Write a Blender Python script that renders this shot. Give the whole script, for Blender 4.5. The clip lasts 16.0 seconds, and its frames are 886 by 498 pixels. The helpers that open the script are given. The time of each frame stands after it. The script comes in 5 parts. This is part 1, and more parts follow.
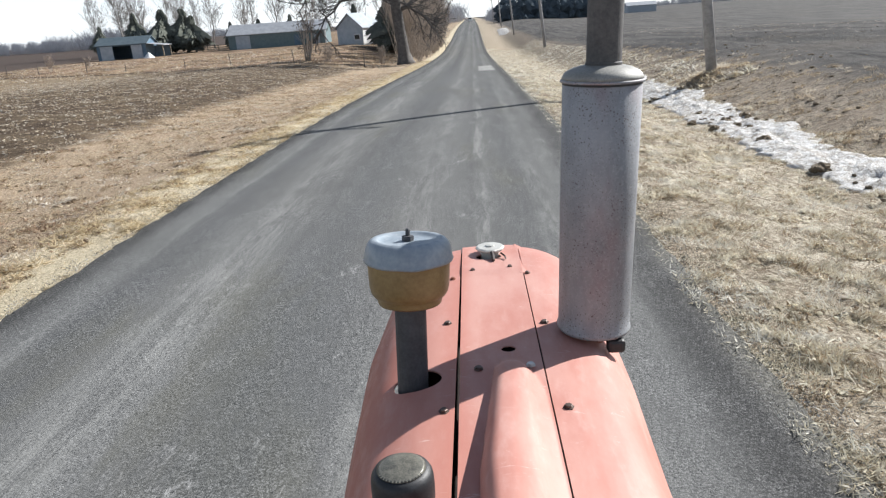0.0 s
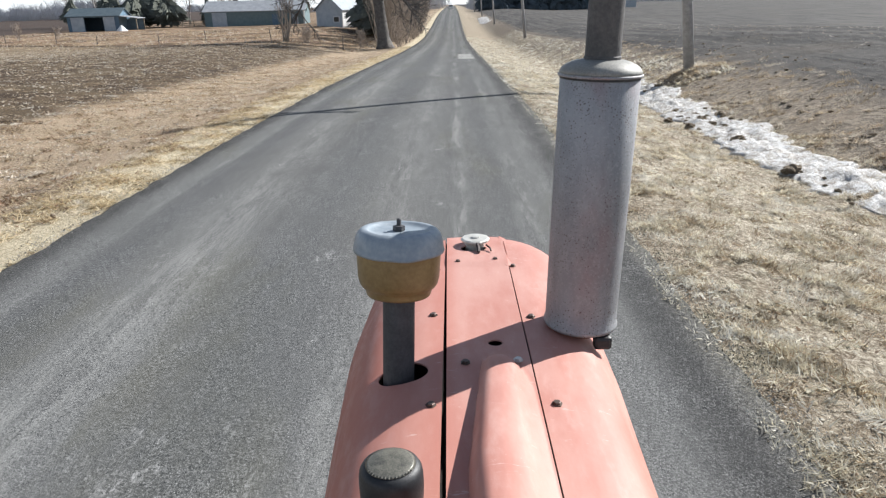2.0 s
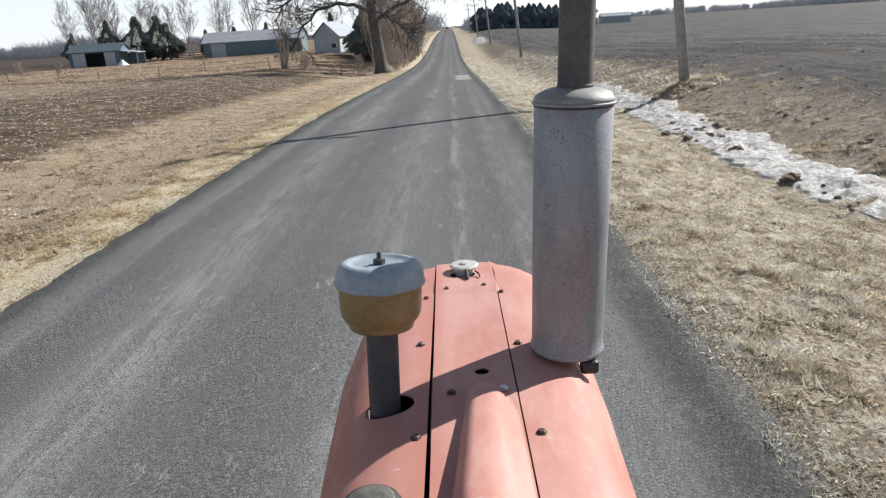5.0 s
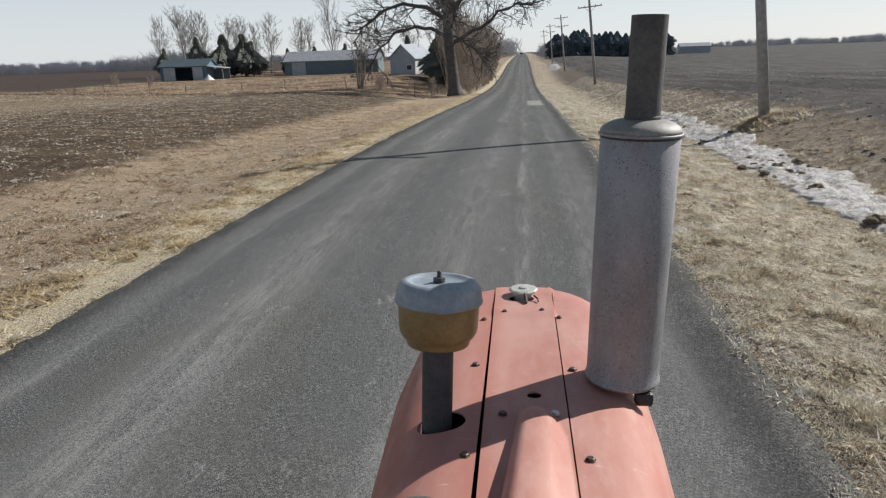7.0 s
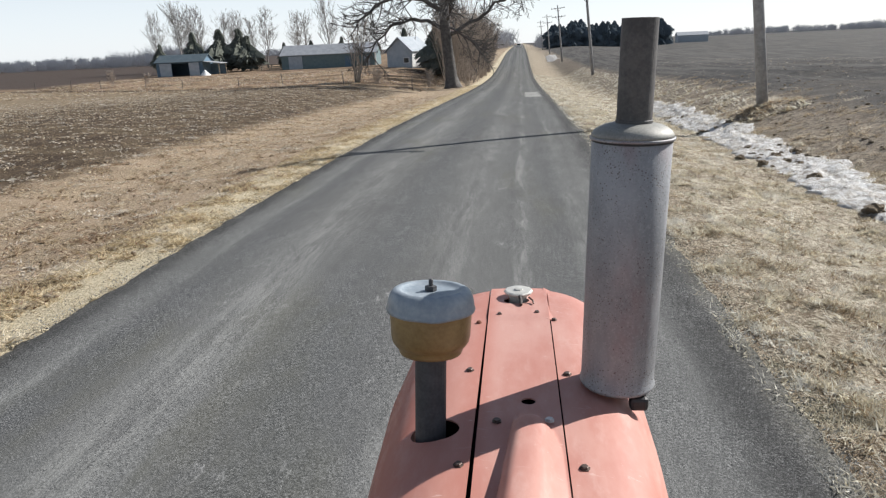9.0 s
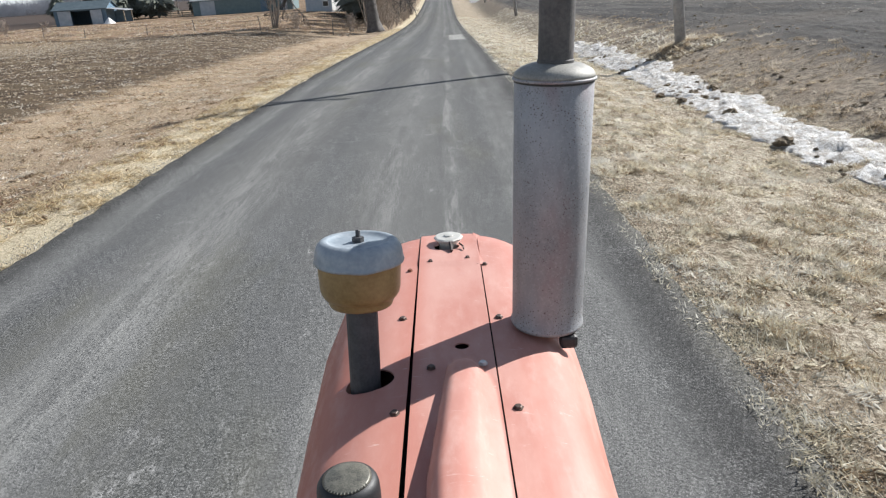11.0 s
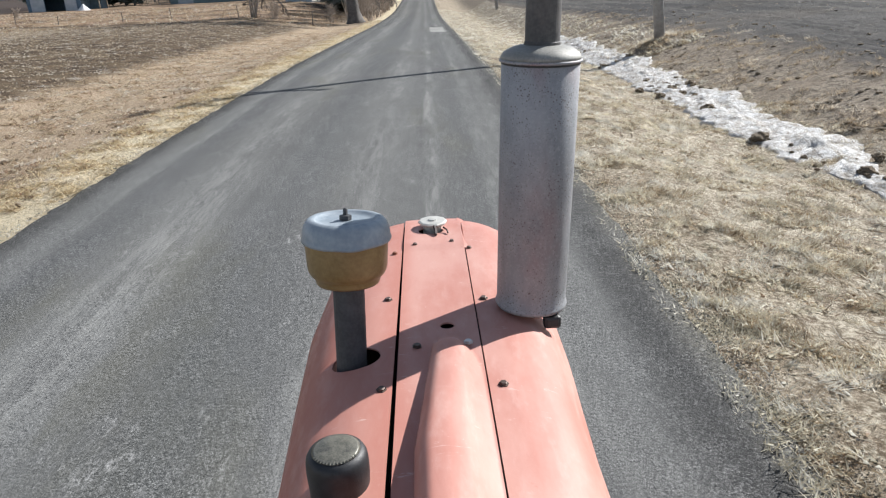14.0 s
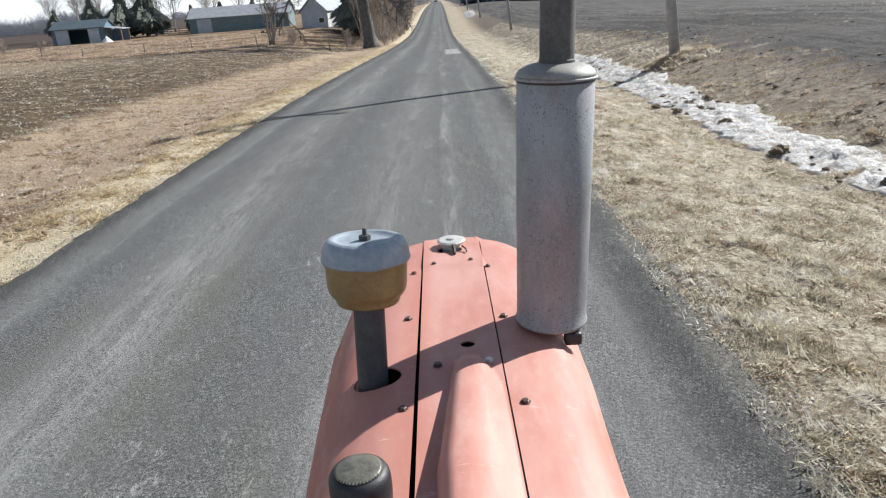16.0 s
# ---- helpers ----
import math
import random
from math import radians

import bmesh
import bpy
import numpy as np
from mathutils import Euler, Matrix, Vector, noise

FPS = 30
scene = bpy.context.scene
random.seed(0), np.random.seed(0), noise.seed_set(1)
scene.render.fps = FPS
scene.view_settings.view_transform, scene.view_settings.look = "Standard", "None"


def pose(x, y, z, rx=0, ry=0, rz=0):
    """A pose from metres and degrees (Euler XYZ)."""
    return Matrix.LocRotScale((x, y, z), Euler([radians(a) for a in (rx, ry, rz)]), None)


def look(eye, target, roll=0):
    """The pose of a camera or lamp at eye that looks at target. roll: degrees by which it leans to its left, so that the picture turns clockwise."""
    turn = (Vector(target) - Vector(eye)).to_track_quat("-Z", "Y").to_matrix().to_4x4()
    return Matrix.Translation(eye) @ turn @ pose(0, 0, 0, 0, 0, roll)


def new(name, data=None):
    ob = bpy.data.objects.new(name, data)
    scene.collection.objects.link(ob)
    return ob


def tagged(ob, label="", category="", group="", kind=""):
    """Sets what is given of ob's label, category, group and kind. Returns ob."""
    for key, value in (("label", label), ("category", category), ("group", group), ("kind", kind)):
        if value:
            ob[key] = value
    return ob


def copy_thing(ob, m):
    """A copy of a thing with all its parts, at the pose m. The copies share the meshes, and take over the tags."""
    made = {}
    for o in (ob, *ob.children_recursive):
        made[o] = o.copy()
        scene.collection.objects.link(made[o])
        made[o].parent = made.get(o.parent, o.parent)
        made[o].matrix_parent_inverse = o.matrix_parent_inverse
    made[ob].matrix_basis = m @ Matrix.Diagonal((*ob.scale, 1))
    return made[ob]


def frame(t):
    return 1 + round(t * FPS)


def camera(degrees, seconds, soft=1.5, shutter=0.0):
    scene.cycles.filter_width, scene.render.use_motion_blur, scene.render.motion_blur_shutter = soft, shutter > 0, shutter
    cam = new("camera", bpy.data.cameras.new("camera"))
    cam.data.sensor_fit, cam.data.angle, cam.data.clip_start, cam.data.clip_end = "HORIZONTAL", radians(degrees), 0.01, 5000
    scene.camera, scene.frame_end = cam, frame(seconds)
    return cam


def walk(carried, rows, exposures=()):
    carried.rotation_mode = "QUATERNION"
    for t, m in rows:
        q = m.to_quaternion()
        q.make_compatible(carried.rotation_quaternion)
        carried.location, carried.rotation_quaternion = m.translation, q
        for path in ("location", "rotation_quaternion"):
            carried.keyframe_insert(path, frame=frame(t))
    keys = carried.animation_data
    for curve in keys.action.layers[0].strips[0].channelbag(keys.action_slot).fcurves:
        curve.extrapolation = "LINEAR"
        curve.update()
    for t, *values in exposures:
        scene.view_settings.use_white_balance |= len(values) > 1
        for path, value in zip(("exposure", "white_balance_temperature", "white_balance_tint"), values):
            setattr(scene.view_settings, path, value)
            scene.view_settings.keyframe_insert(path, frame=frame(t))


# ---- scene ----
cam = camera(66.32, 16.0, soft=1.25)
PATH = [
    (0.0, -0.037, -0.021, 2.449, 71.25, 3.79, 2.31),
    (0.5, -0.072, -0.021, 2.431, 70.82, 3.05, 1.68),
    (1.0, -0.064, -0.038, 2.437, 71.31, 3.45, 2.13),
    (1.5, -0.091, -0.028, 2.431, 70.61, 2.16, 1.34),
    (2.0, -0.077, 0.004, 2.450, 70.16, 1.27, 0.77),
    (2.5, -0.068, 0.001, 2.470, 69.46, 1.48, 0.39),
    (3.0, -0.063, -0.014, 2.454, 69.51, 1.01, -0.13),
    (3.5, -0.036, 0.001, 2.470, 69.22, 1.15, -0.28),
    (3.7, -0.013, 0.006, 2.455, 69.93, 3.22, -0.45),
    (5.8, -0.057, -0.006, 2.483, 73.21, 2.72, 2.42),
    (6.0, -0.082, -0.018, 2.483, 73.92, 2.25, 4.70),
    (6.5, -0.011, -0.012, 2.495, 74.31, 2.69, 7.24),
    (7.0, -0.015, -0.032, 2.482, 73.99, 1.84, 6.51),
    (7.5, 0.024, -0.044, 2.499, 74.04, 1.98, 6.83),
    (8.0, 0.026, -0.044, 2.512, 74.13, 2.26, 6.67),
    (8.5, 0.030, -0.035, 2.520, 74.02, 2.17, 6.46),
    (9.0, 0.002, -0.010, 2.510, 73.36, 2.54, 6.27),
    (9.5, -0.022, -0.006, 2.498, 71.71, 3.09, 4.22),
    (10.0, -0.027, -0.001, 2.495, 70.96, 3.14, 3.06),
    (10.2, -0.011, 0.000, 2.495, 70.36, 3.21, 2.44),
    (12.3, 0.018, 0.030, 2.524, 67.97, 2.85, -2.11),
    (12.5, -0.003, 0.021, 2.510, 68.33, 2.68, -1.91),
    (13.0, -0.043, 0.017, 2.515, 68.21, 2.92, -1.84),
    (13.5, -0.038, 0.004, 2.508, 67.76, 1.91, -1.53),
    (14.0, -0.007, -0.013, 2.481, 67.99, 2.26, -1.53),
    (14.5, 0.026, -0.003, 2.509, 69.12, 3.64, -0.69),
    (15.0, -0.016, -0.020, 2.466, 69.41, 3.59, -0.44),
    (15.5, -0.027, -0.034, 2.468, 69.25, 3.84, -0.43),
    (16.0, -0.007, -0.019, 2.479, 69.75, 3.82, -0.41),
]
EXPOSURES = [(t, e, k, 9) for t, e, k in ((0.0, 0.52, 6330), (3.5, 0.5, 6350), (6.0, 0.12, 6490), (6.5, 0.0, 6530), (7.0, -0.1, 6530), (7.5, -0.06, 6530), (8.0, -0.28, 6550), (8.5, -0.38, 6550), (9.0, 0.24, 6460), (9.5, 0.44, 6390), (10.0, 0.48, 6380), (12.5, 0.47, 6320), (16.0, 0.47, 6320))]
walk(cam, [(t, pose(*p)) for t, *p in PATH], EXPOSURES)

# ---- light ----
SUN_AZ, SUN_EL = 55.0, 34.0
world = bpy.data.worlds.new("world")
scene.world = world
world.use_nodes = True
wn = world.node_tree.nodes
sky = wn.new("ShaderNodeTexSky")
sky.sky_type = "NISHITA"
sky.sun_disc = False
sky.sun_elevation, sky.sun_rotation = radians(SUN_EL), radians(SUN_AZ)
sky.air_density, sky.dust_density, sky.ozone_density = 1.0, 0.25, 1.0
haze = wn.new("ShaderNodeMix")
haze.data_type = "RGBA"
haze.inputs[7].default_value = (12.3, 13.1, 14.4, 1)
# the hazy air whitens towards the horizon, alike all round
height = wn.new("ShaderNodeSeparateXYZ")
fade = wn.new("ShaderNodeMapRange")
fade.interpolation_type = "SMOOTHSTEP"
for k, v in zip((1, 2, 3, 4), (0.0, 0.4, 0.62, 0.02)):
    fade.inputs[k].default_value = v
world.node_tree.links.new(wn.new("ShaderNodeTexCoord").outputs["Generated"], height.inputs[0])
world.node_tree.links.new(height.outputs[2], fade.inputs[0])
world.node_tree.links.new(fade.outputs[0], haze.inputs[0])
pale = wn.new("ShaderNodeHueSaturation")
pale.inputs["Saturation"].default_value = 0.8
world.node_tree.links.new(sky.outputs[0], pale.inputs["Color"])
world.node_tree.links.new(pale.outputs[0], haze.inputs[6])
world.node_tree.links.new(haze.outputs[2], wn["Background"].inputs[0])
wn["Background"].inputs[1].default_value = 0.075
sun = new("sun", bpy.data.lights.new("sun", "SUN"))
sun.data.energy, sun.data.angle, sun.data.color = 5.9, radians(0.6), (1.0, 0.97, 0.93)
d = Vector((math.sin(radians(SUN_AZ)) * math.cos(radians(SUN_EL)), math.cos(radians(SUN_AZ)) * math.cos(radians(SUN_EL)), math.sin(radians(SUN_EL))))
sun.matrix_world = look(d * 50, (0, 0, 0))


# ---- materials ----
class Nodes:
    """A small wrapper that builds a node material."""

    def __init__(self, name):
        self.mat = bpy.data.materials.new(name)
        self.mat.use_nodes = True
        self.t = self.mat.node_tree
        self.b = self.t.nodes["Principled BSDF"]
        self.co = self.t.nodes.new("ShaderNodeTexCoord").outputs["Object"]

    def put(self, sock, v):
        if isinstance(v, bpy.types.NodeSocket):
            self.t.links.new(v, sock)
        elif isinstance(v, tuple) and len(v) == 3 and sock.type == "RGBA":
            sock.default_value = (*v, 1)
        else:
            sock.default_value = v

    def math(self, op, a, b=0.0, clamp=False):
        n = self.t.nodes.new("ShaderNodeMath")
        n.operation, n.use_clamp = op, clamp
        self.put(n.inputs[0], a), self.put(n.inputs[1], b)
        return n.outputs[0]

    def noise(self, scale, detail=4, rough=0.6, stretch=(1, 1, 1), distort=0.0):
        m = self.t.nodes.new("ShaderNodeMapping")
        m.inputs["Scale"].default_value = stretch
        self.put(m.inputs[0], self.co)
        n = self.t.nodes.new("ShaderNodeTexNoise")
        self.put(n.inputs["Vector"], m.outputs[0])
        n.inputs["Scale"].default_value, n.inputs["Detail"].default_value = scale, detail
        n.inputs["Roughness"].default_value, n.inputs["Distortion"].default_value = rough, distort
        return n.outputs[0]

    def cells(self, scale, feature="F1", stretch=(1, 1, 1)):
        m = self.t.nodes.new("ShaderNodeMapping")
        m.inputs["Scale"].default_value = stretch
        self.put(m.inputs[0], self.co)
        n = self.t.nodes.new("ShaderNodeTexVoronoi")
        n.feature = feature
        self.put(n.inputs["Vector"], m.outputs[0])
        n.inputs["Scale"].default_value = scale
        return n.outputs["Distance"]

    def ramp(self, v, lo, hi, a=0.0, b=1.0):
        n = self.t.nodes.new("ShaderNodeMapRange")
        n.interpolation_type = "SMOOTHSTEP"
        self.put(n.inputs[0], v)
        for i, x in zip((1, 2, 3, 4), (lo, hi, a, b)):
            n.inputs[i].default_value = x
        return n.outputs[0]

    def mix(self, f, a, b):
        n = self.t.nodes.new("ShaderNodeMix")
        n.data_type = "RGBA"
        self.put(n.inputs[0], f), self.put(n.inputs[6], a), self.put(n.inputs[7], b)
        return n.outputs[2]

    def island(self):
        return self.t.nodes.new("ShaderNodeNewGeometry").outputs["Random Per Island"]

    def single(self):
        return self.t.nodes.new("ShaderNodeObjectInfo").outputs["Random"]

    def axis(self, k):
        n = self.t.nodes.new("ShaderNodeSeparateXYZ")
        self.put(n.inputs[0], self.co)
        return n.outputs[k]

    def done(self, color, rough=0.8, metal=0.0, bump=None, depth=0.01, strength=0.6, spec=0.5):
        self.put(self.b.inputs["Base Color"], color)
        self.put(self.b.inputs["Roughness"], rough)
        self.put(self.b.inputs["Metallic"], metal)
        self.put(self.b.inputs["Specular IOR Level"], spec)
        if bump is not None:
            n = self.t.nodes.new("ShaderNodeBump")
            n.inputs["Strength"].default_value, n.inputs["Distance"].default_value = strength, depth
            self.put(n.inputs["Height"], bump)
            self.put(self.b.inputs["Normal"], n.outputs[0])
        return self.mat


def simple(name, a, b, scale, rough=0.8, metal=0.0, depth=0.003, fine=None, spec=0.5):
    """Two colours mixed by noise at two scales, with fine relief."""
    m = Nodes(name)
    f = m.math("ADD", m.math("MULTIPLY", m.noise(scale), 0.6), m.math("MULTIPLY", m.noise(fine or scale * 9), 0.4))
    return m.done(m.mix(m.ramp(f, 0.32, 0.68), a, b), rough, metal, m.noise(fine or scale * 9), depth, spec=spec)


def road_material():
    m = Nodes("worn_asphalt")
    x, y = m.axis(0), m.axis(1)
    fine, speck, coarse = m.noise(48, 5, 0.95), m.noise(24, 5, 0.85), m.noise(95, 3, 0.9)
    grain = m.cells(60)
    streak = m.noise(1.5, 5, 0.6, (1, 0.02, 1))
    blot = m.noise(0.35, 6, 0.65, (1, 0.3, 1))
    mottle = m.noise(1.6, 6, 0.7, (1, 0.45, 1))
    sway = m.math("MULTIPLY", m.math("SUBTRACT", m.noise(0.12, 3, 0.5), 0.5), 0.7)
    xs = m.math("ADD", x, sway)
    c = m.mix(m.ramp(streak, 0.38, 0.62), (0.102, 0.101, 0.099), (0.128, 0.127, 0.123))
    c = m.mix(m.ramp(blot, 0.42, 0.62, 0, 0.5), c, (0.128, 0.129, 0.126))
    # oily olive stains
    c = m.mix(m.ramp(m.noise(0.45, 5, 0.65, (1, 0.3, 1)), 0.52, 0.64, 0, 0.45), c, (0.108, 0.104, 0.078))
    # the dark strips between the wheel tracks
    for cx, w, k in ((-3.75, 0.5, 0.55), (-1.75, 0.75, 0.55), (0.55, 0.45, 0.3)):
        band = m.ramp(m.math("ABSOLUTE", m.math("SUBTRACT", xs, cx)), 0.0, w, 1.0, 0.0)
        c = m.mix(m.math("MULTIPLY", m.math("MULTIPLY", band, m.ramp(mottle, 0.36, 0.6, 0.5, 1.0)), k), c, (0.06, 0.063, 0.067))
    # chalky wheel tracks, broken up along the way
    scuff = m.noise(5.5, 8, 0.85, (1.0, 0.09, 1))
    gaps = m.ramp(m.noise(0.55, 5, 0.7, (1, 0.22, 1)), 0.4, 0.56, 0.15, 1.0)
    for cx, w, k in ((-4.05, 0.14, 0.55), (-2.85, 0.55, 0.8), (-0.85, 0.5, 0.65), (0.0, 0.18, 0.85), (0.82, 0.24, 0.6), (1.28, 0.3, 0.45)):
        band = m.ramp(m.math("ABSOLUTE", m.math("SUBTRACT", xs, cx)), 0.0, w, 1.0, 0.0)
        f = m.math("MULTIPLY", m.math("MULTIPLY", band, gaps), m.ramp(scuff, 0.44, 0.58, 0.12, 1.0))
        c = m.mix(m.math("MULTIPLY", f, k), c, (0.25, 0.248, 0.235))
    # scattered pale scuffs
    spot = m.math("MULTIPLY", m.ramp(m.noise(1.1, 6, 0.8, (1, 0.5, 1)), 0.56, 0.66), m.ramp(m.noise(9, 8, 0.9, (1, 0.4, 1)), 0.53, 0.58))
    spot = m.math("MULTIPLY", spot, m.ramp(m.math("ABSOLUTE", m.math("ADD", xs, 1.1)), 0.8, 2.4, 1, 0))
    c = m.mix(m.math("MULTIPLY", spot, 0.75), c, (0.42, 0.41, 0.4))
    flake = m.math("MULTIPLY", m.ramp(m.noise(0.8, 5, 0.75, (1, 0.35, 1)), 0.5, 0.6), m.ramp(m.noise(13, 7, 0.85, (1, 0.3, 1)), 0.56, 0.61))
    c = m.mix(m.math("MULTIPLY", m.math("MULTIPLY", flake, m.ramp(xs, -4.2, -3.2)), m.ramp(xs, 1.6, 0.6, 0.0, 0.5)), c, (0.33, 0.325, 0.31))
    # one large worn patch on the lane ahead
    yw = m.math("ADD", y, m.math("MULTIPLY", m.math("SUBTRACT", m.noise(1.5, 5, 0.7), 0.5), 2.4))
    px = m.ramp(m.math("ABSOLUTE", m.math("SUBTRACT", m.math("ADD", x, m.math("MULTIPLY", m.noise(2.0, 6, 0.8, (0.4, 1.0, 1)), 0.5)), 1.03)), 0.45, 0.62, 1, 0)
    py = m.ramp(m.math("ABSOLUTE", m.math("SUBTRACT", yw, 50.0)), 3.8, 5.0, 1, 0)
    worn = m.math("MULTIPLY", m.math("MULTIPLY", px, py), m.ramp(m.noise(2.5, 6, 0.8, (1.0, 0.5, 1)), 0.34, 0.5))
    c = m.mix(m.math("MULTIPLY", worn, 0.8), c, (0.37, 0.365, 0.34))
    # tar-dark margins, the left one edged by a thin pale line
    wander = m.math("MULTIPLY", m.math("SUBTRACT", m.noise(0.5, 5, 0.7), 0.5), 0.5)
    xe = m.math("ADD", x, wander)
    tar = m.math("MAXIMUM", m.ramp(xe, 1.12, 1.58, 0, 0.86), m.ramp(xe, -4.6, -4.15, 0.85, 0))
    c = m.mix(tar, c, (0.047, 0.046, 0.045))
    # grit and dust blown in from both verges
    grit = m.math("MULTIPLY", m.ramp(m.math("ADD", x, m.math("MULTIPLY", wander, 1.3)), 1.58, 1.95), m.ramp(speck, 0.42, 0.56, 0.25, 1.0))
    grit = m.math("MAXIMUM", grit, m.math("MULTIPLY", m.ramp(m.math("ADD", x, wander), -4.55, -4.85), m.ramp(speck, 0.45, 0.56)))
    c = m.mix(m.math("MULTIPLY", grit, 0.5), c, (0.2, 0.185, 0.145))
    # salt and pepper of the bared aggregate, uneven over the lane
    bare = m.ramp(mottle, 0.4, 0.6, 0.45, 1.0)
    c = m.mix(m.math("MULTIPLY", m.ramp(fine, 0.53, 0.59, 0.0, 0.55), bare), c, (0.34, 0.335, 0.33))
    c = m.mix(m.math("MULTIPLY", m.ramp(fine, 0.47, 0.4, 0.0, 0.8), bare), c, (0.018, 0.021, 0.024))
    c = m.mix(m.math("MULTIPLY", m.ramp(coarse, 0.57, 0.63, 0.0, 0.8), bare), c, (0.42, 0.415, 0.4))
    c = m.mix(m.ramp(speck, 0.57, 0.66, 0.0, 0.3), c, (0.24, 0.235, 0.23))
    return m.done(c, 0.95, 0, m.math("ADD", m.math("MULTIPLY", grain, 0.5), fine), 0.006, 0.6, 0.04)


def ground_material():
    m = Nodes("dry_ground")
    x, y = m.axis(0), m.axis(1)
    wob = m.math("MULTIPLY", m.math("SUBTRACT", m.noise(0.6, 5, 0.7), 0.5), 3.0)
    xw = m.math("ADD", x, wob)
    n1, n2, n3 = m.noise(0.8, 6, 0.7), m.noise(6, 7, 0.8), m.noise(22, 6, 0.88)
    n4 = m.noise(0.12, 5, 0.7)
    grass = m.mix(m.ramp(n2, 0.42, 0.58), (0.22, 0.175, 0.125), (0.46, 0.39, 0.295))
    grass = m.mix(m.ramp(n1, 0.47, 0.58, 0, 0.75), grass, (0.22, 0.165, 0.11))
    # the sunward ditch slope is bleached
    pale = m.math("MULTIPLY", m.math("MULTIPLY", m.ramp(xw, 2.2, 3.4), m.ramp(xw, 6.6, 5.2)), m.ramp(y, 60, 30))
    grass = m.mix(m.math("MULTIPLY", pale, m.ramp(n2, 0.44, 0.6, 0.1, 0.75)), grass, (0.6, 0.54, 0.43))
    # brown matted hollows and grey-green moss among the straw
    grass = m.mix(m.ramp(m.noise(1.9, 6, 0.75), 0.52, 0.6, 0, 0.75), grass, (0.17, 0.12, 0.08))
    grass = m.mix(m.math("MULTIPLY", m.ramp(m.noise(0.7, 5, 0.7), 0.53, 0.62, 0, 0.5), m.ramp(xw, 3.8, 2.6)), grass, (0.27, 0.27, 0.19))
    grass = m.mix(m.ramp(n3, 0.52, 0.6, 0, 0.75), grass, (0.62, 0.56, 0.45))
    grass = m.mix(m.ramp(n3, 0.5, 0.43, 0, 0.8), grass, (0.115, 0.09, 0.06))
    thatch = m.mix(m.ramp(n3, 0.44, 0.57), (0.12, 0.083, 0.05), (0.5, 0.395, 0.27))
    thatch = m.mix(m.ramp(n2, 0.5, 0.62, 0, 0.6), thatch, (0.26, 0.17, 0.115))
    thatch = m.mix(m.ramp(n1, 0.44, 0.55, 0, 0.5), thatch, (0.38, 0.285, 0.2))
    thatch = m.mix(m.ramp(m.noise(40, 4, 0.8), 0.57, 0.62, 0, 0.8), thatch, (0.66, 0.58, 0.45))
    grass = m.mix(m.ramp(xw, -5.2, -6.2), grass, thatch)
    # a band of flattened bleached straw along the asphalt
    edge = m.ramp(m.math("ABSOLUTE", m.math("ADD", m.math("ADD", x, m.math("MULTIPLY", wob, 0.35)), 5.3)), 0.3, 0.95, 1, 0)
    grass = m.mix(m.math("MULTIPLY", edge, m.ramp(n3, 0.4, 0.56, 0.35, 0.9)), grass, (0.66, 0.57, 0.4))
    yard = m.mix(m.ramp(n4, 0.44, 0.56), (0.105, 0.072, 0.046), (0.26, 0.185, 0.115))
    yard = m.mix(m.ramp(m.noise(0.35, 6, 0.75, (0.5, 1, 1)), 0.5, 0.58, 0, 0.8), yard, (0.36, 0.25, 0.175))
    yard = m.mix(m.ramp(n1, 0.52, 0.6, 0, 0.7), yard, (0.13, 0.092, 0.06))
    grass = m.mix(m.math("MULTIPLY", m.ramp(x, -8, -12), m.ramp(y, 68, 80)), grass, yard)
    stubble = m.mix(m.ramp(m.noise(1.8, 7, 0.8, (1, 0.6, 1)), 0.42, 0.58), (0.052, 0.036, 0.025), (0.115, 0.082, 0.053))
    stubble = m.mix(m.ramp(m.noise(0.25, 5, 0.7), 0.46, 0.58, 0, 0.4), stubble, (0.15, 0.115, 0.072))
    stubble = m.mix(m.ramp(m.noise(14, 5, 0.9), 0.58, 0.64, 0, 0.8), stubble, (0.45, 0.37, 0.26))
    # paler where more trash was left standing
    stubble = m.mix(m.math("MULTIPLY", m.ramp(m.math("ADD", x, m.math("MULTIPLY", wob, 4.0)), -24, -46), m.ramp(n2, 0.38, 0.6, 0.35, 0.85)), stubble, (0.27, 0.21, 0.14))
    dark = m.mix(m.ramp(m.noise(0.9, 8, 0.8, (1, 0.07, 1)), 0.43, 0.57), (0.045, 0.042, 0.041), (0.1, 0.093, 0.086))
    dark = m.mix(m.ramp(m.noise(2.2, 8, 0.85, (1, 0.35, 1)), 0.55, 0.63, 0, 0.35), dark, (0.23, 0.2, 0.165))
    dark = m.mix(m.ramp(n4, 0.52, 0.64, 0, 0.35), dark, (0.12, 0.1, 0.08))
    bank = m.mix(m.ramp(n2, 0.43, 0.57), (0.13, 0.106, 0.082), (0.33, 0.275, 0.21))
    bank = m.mix(m.ramp(n1, 0.48, 0.58, 0, 0.5), bank, (0.22, 0.17, 0.125))
    bank = m.mix(m.ramp(n3, 0.53, 0.61, 0, 0.6), bank, (0.42, 0.36, 0.28))
    c = m.mix(m.ramp(xw, 6.4, 8.2), grass, bank)
    c = m.mix(m.ramp(xw, 8.8, 10.8), c, dark)
    back = m.math("SUBTRACT", 64.0, m.math("MULTIPLY", x, 0.42))
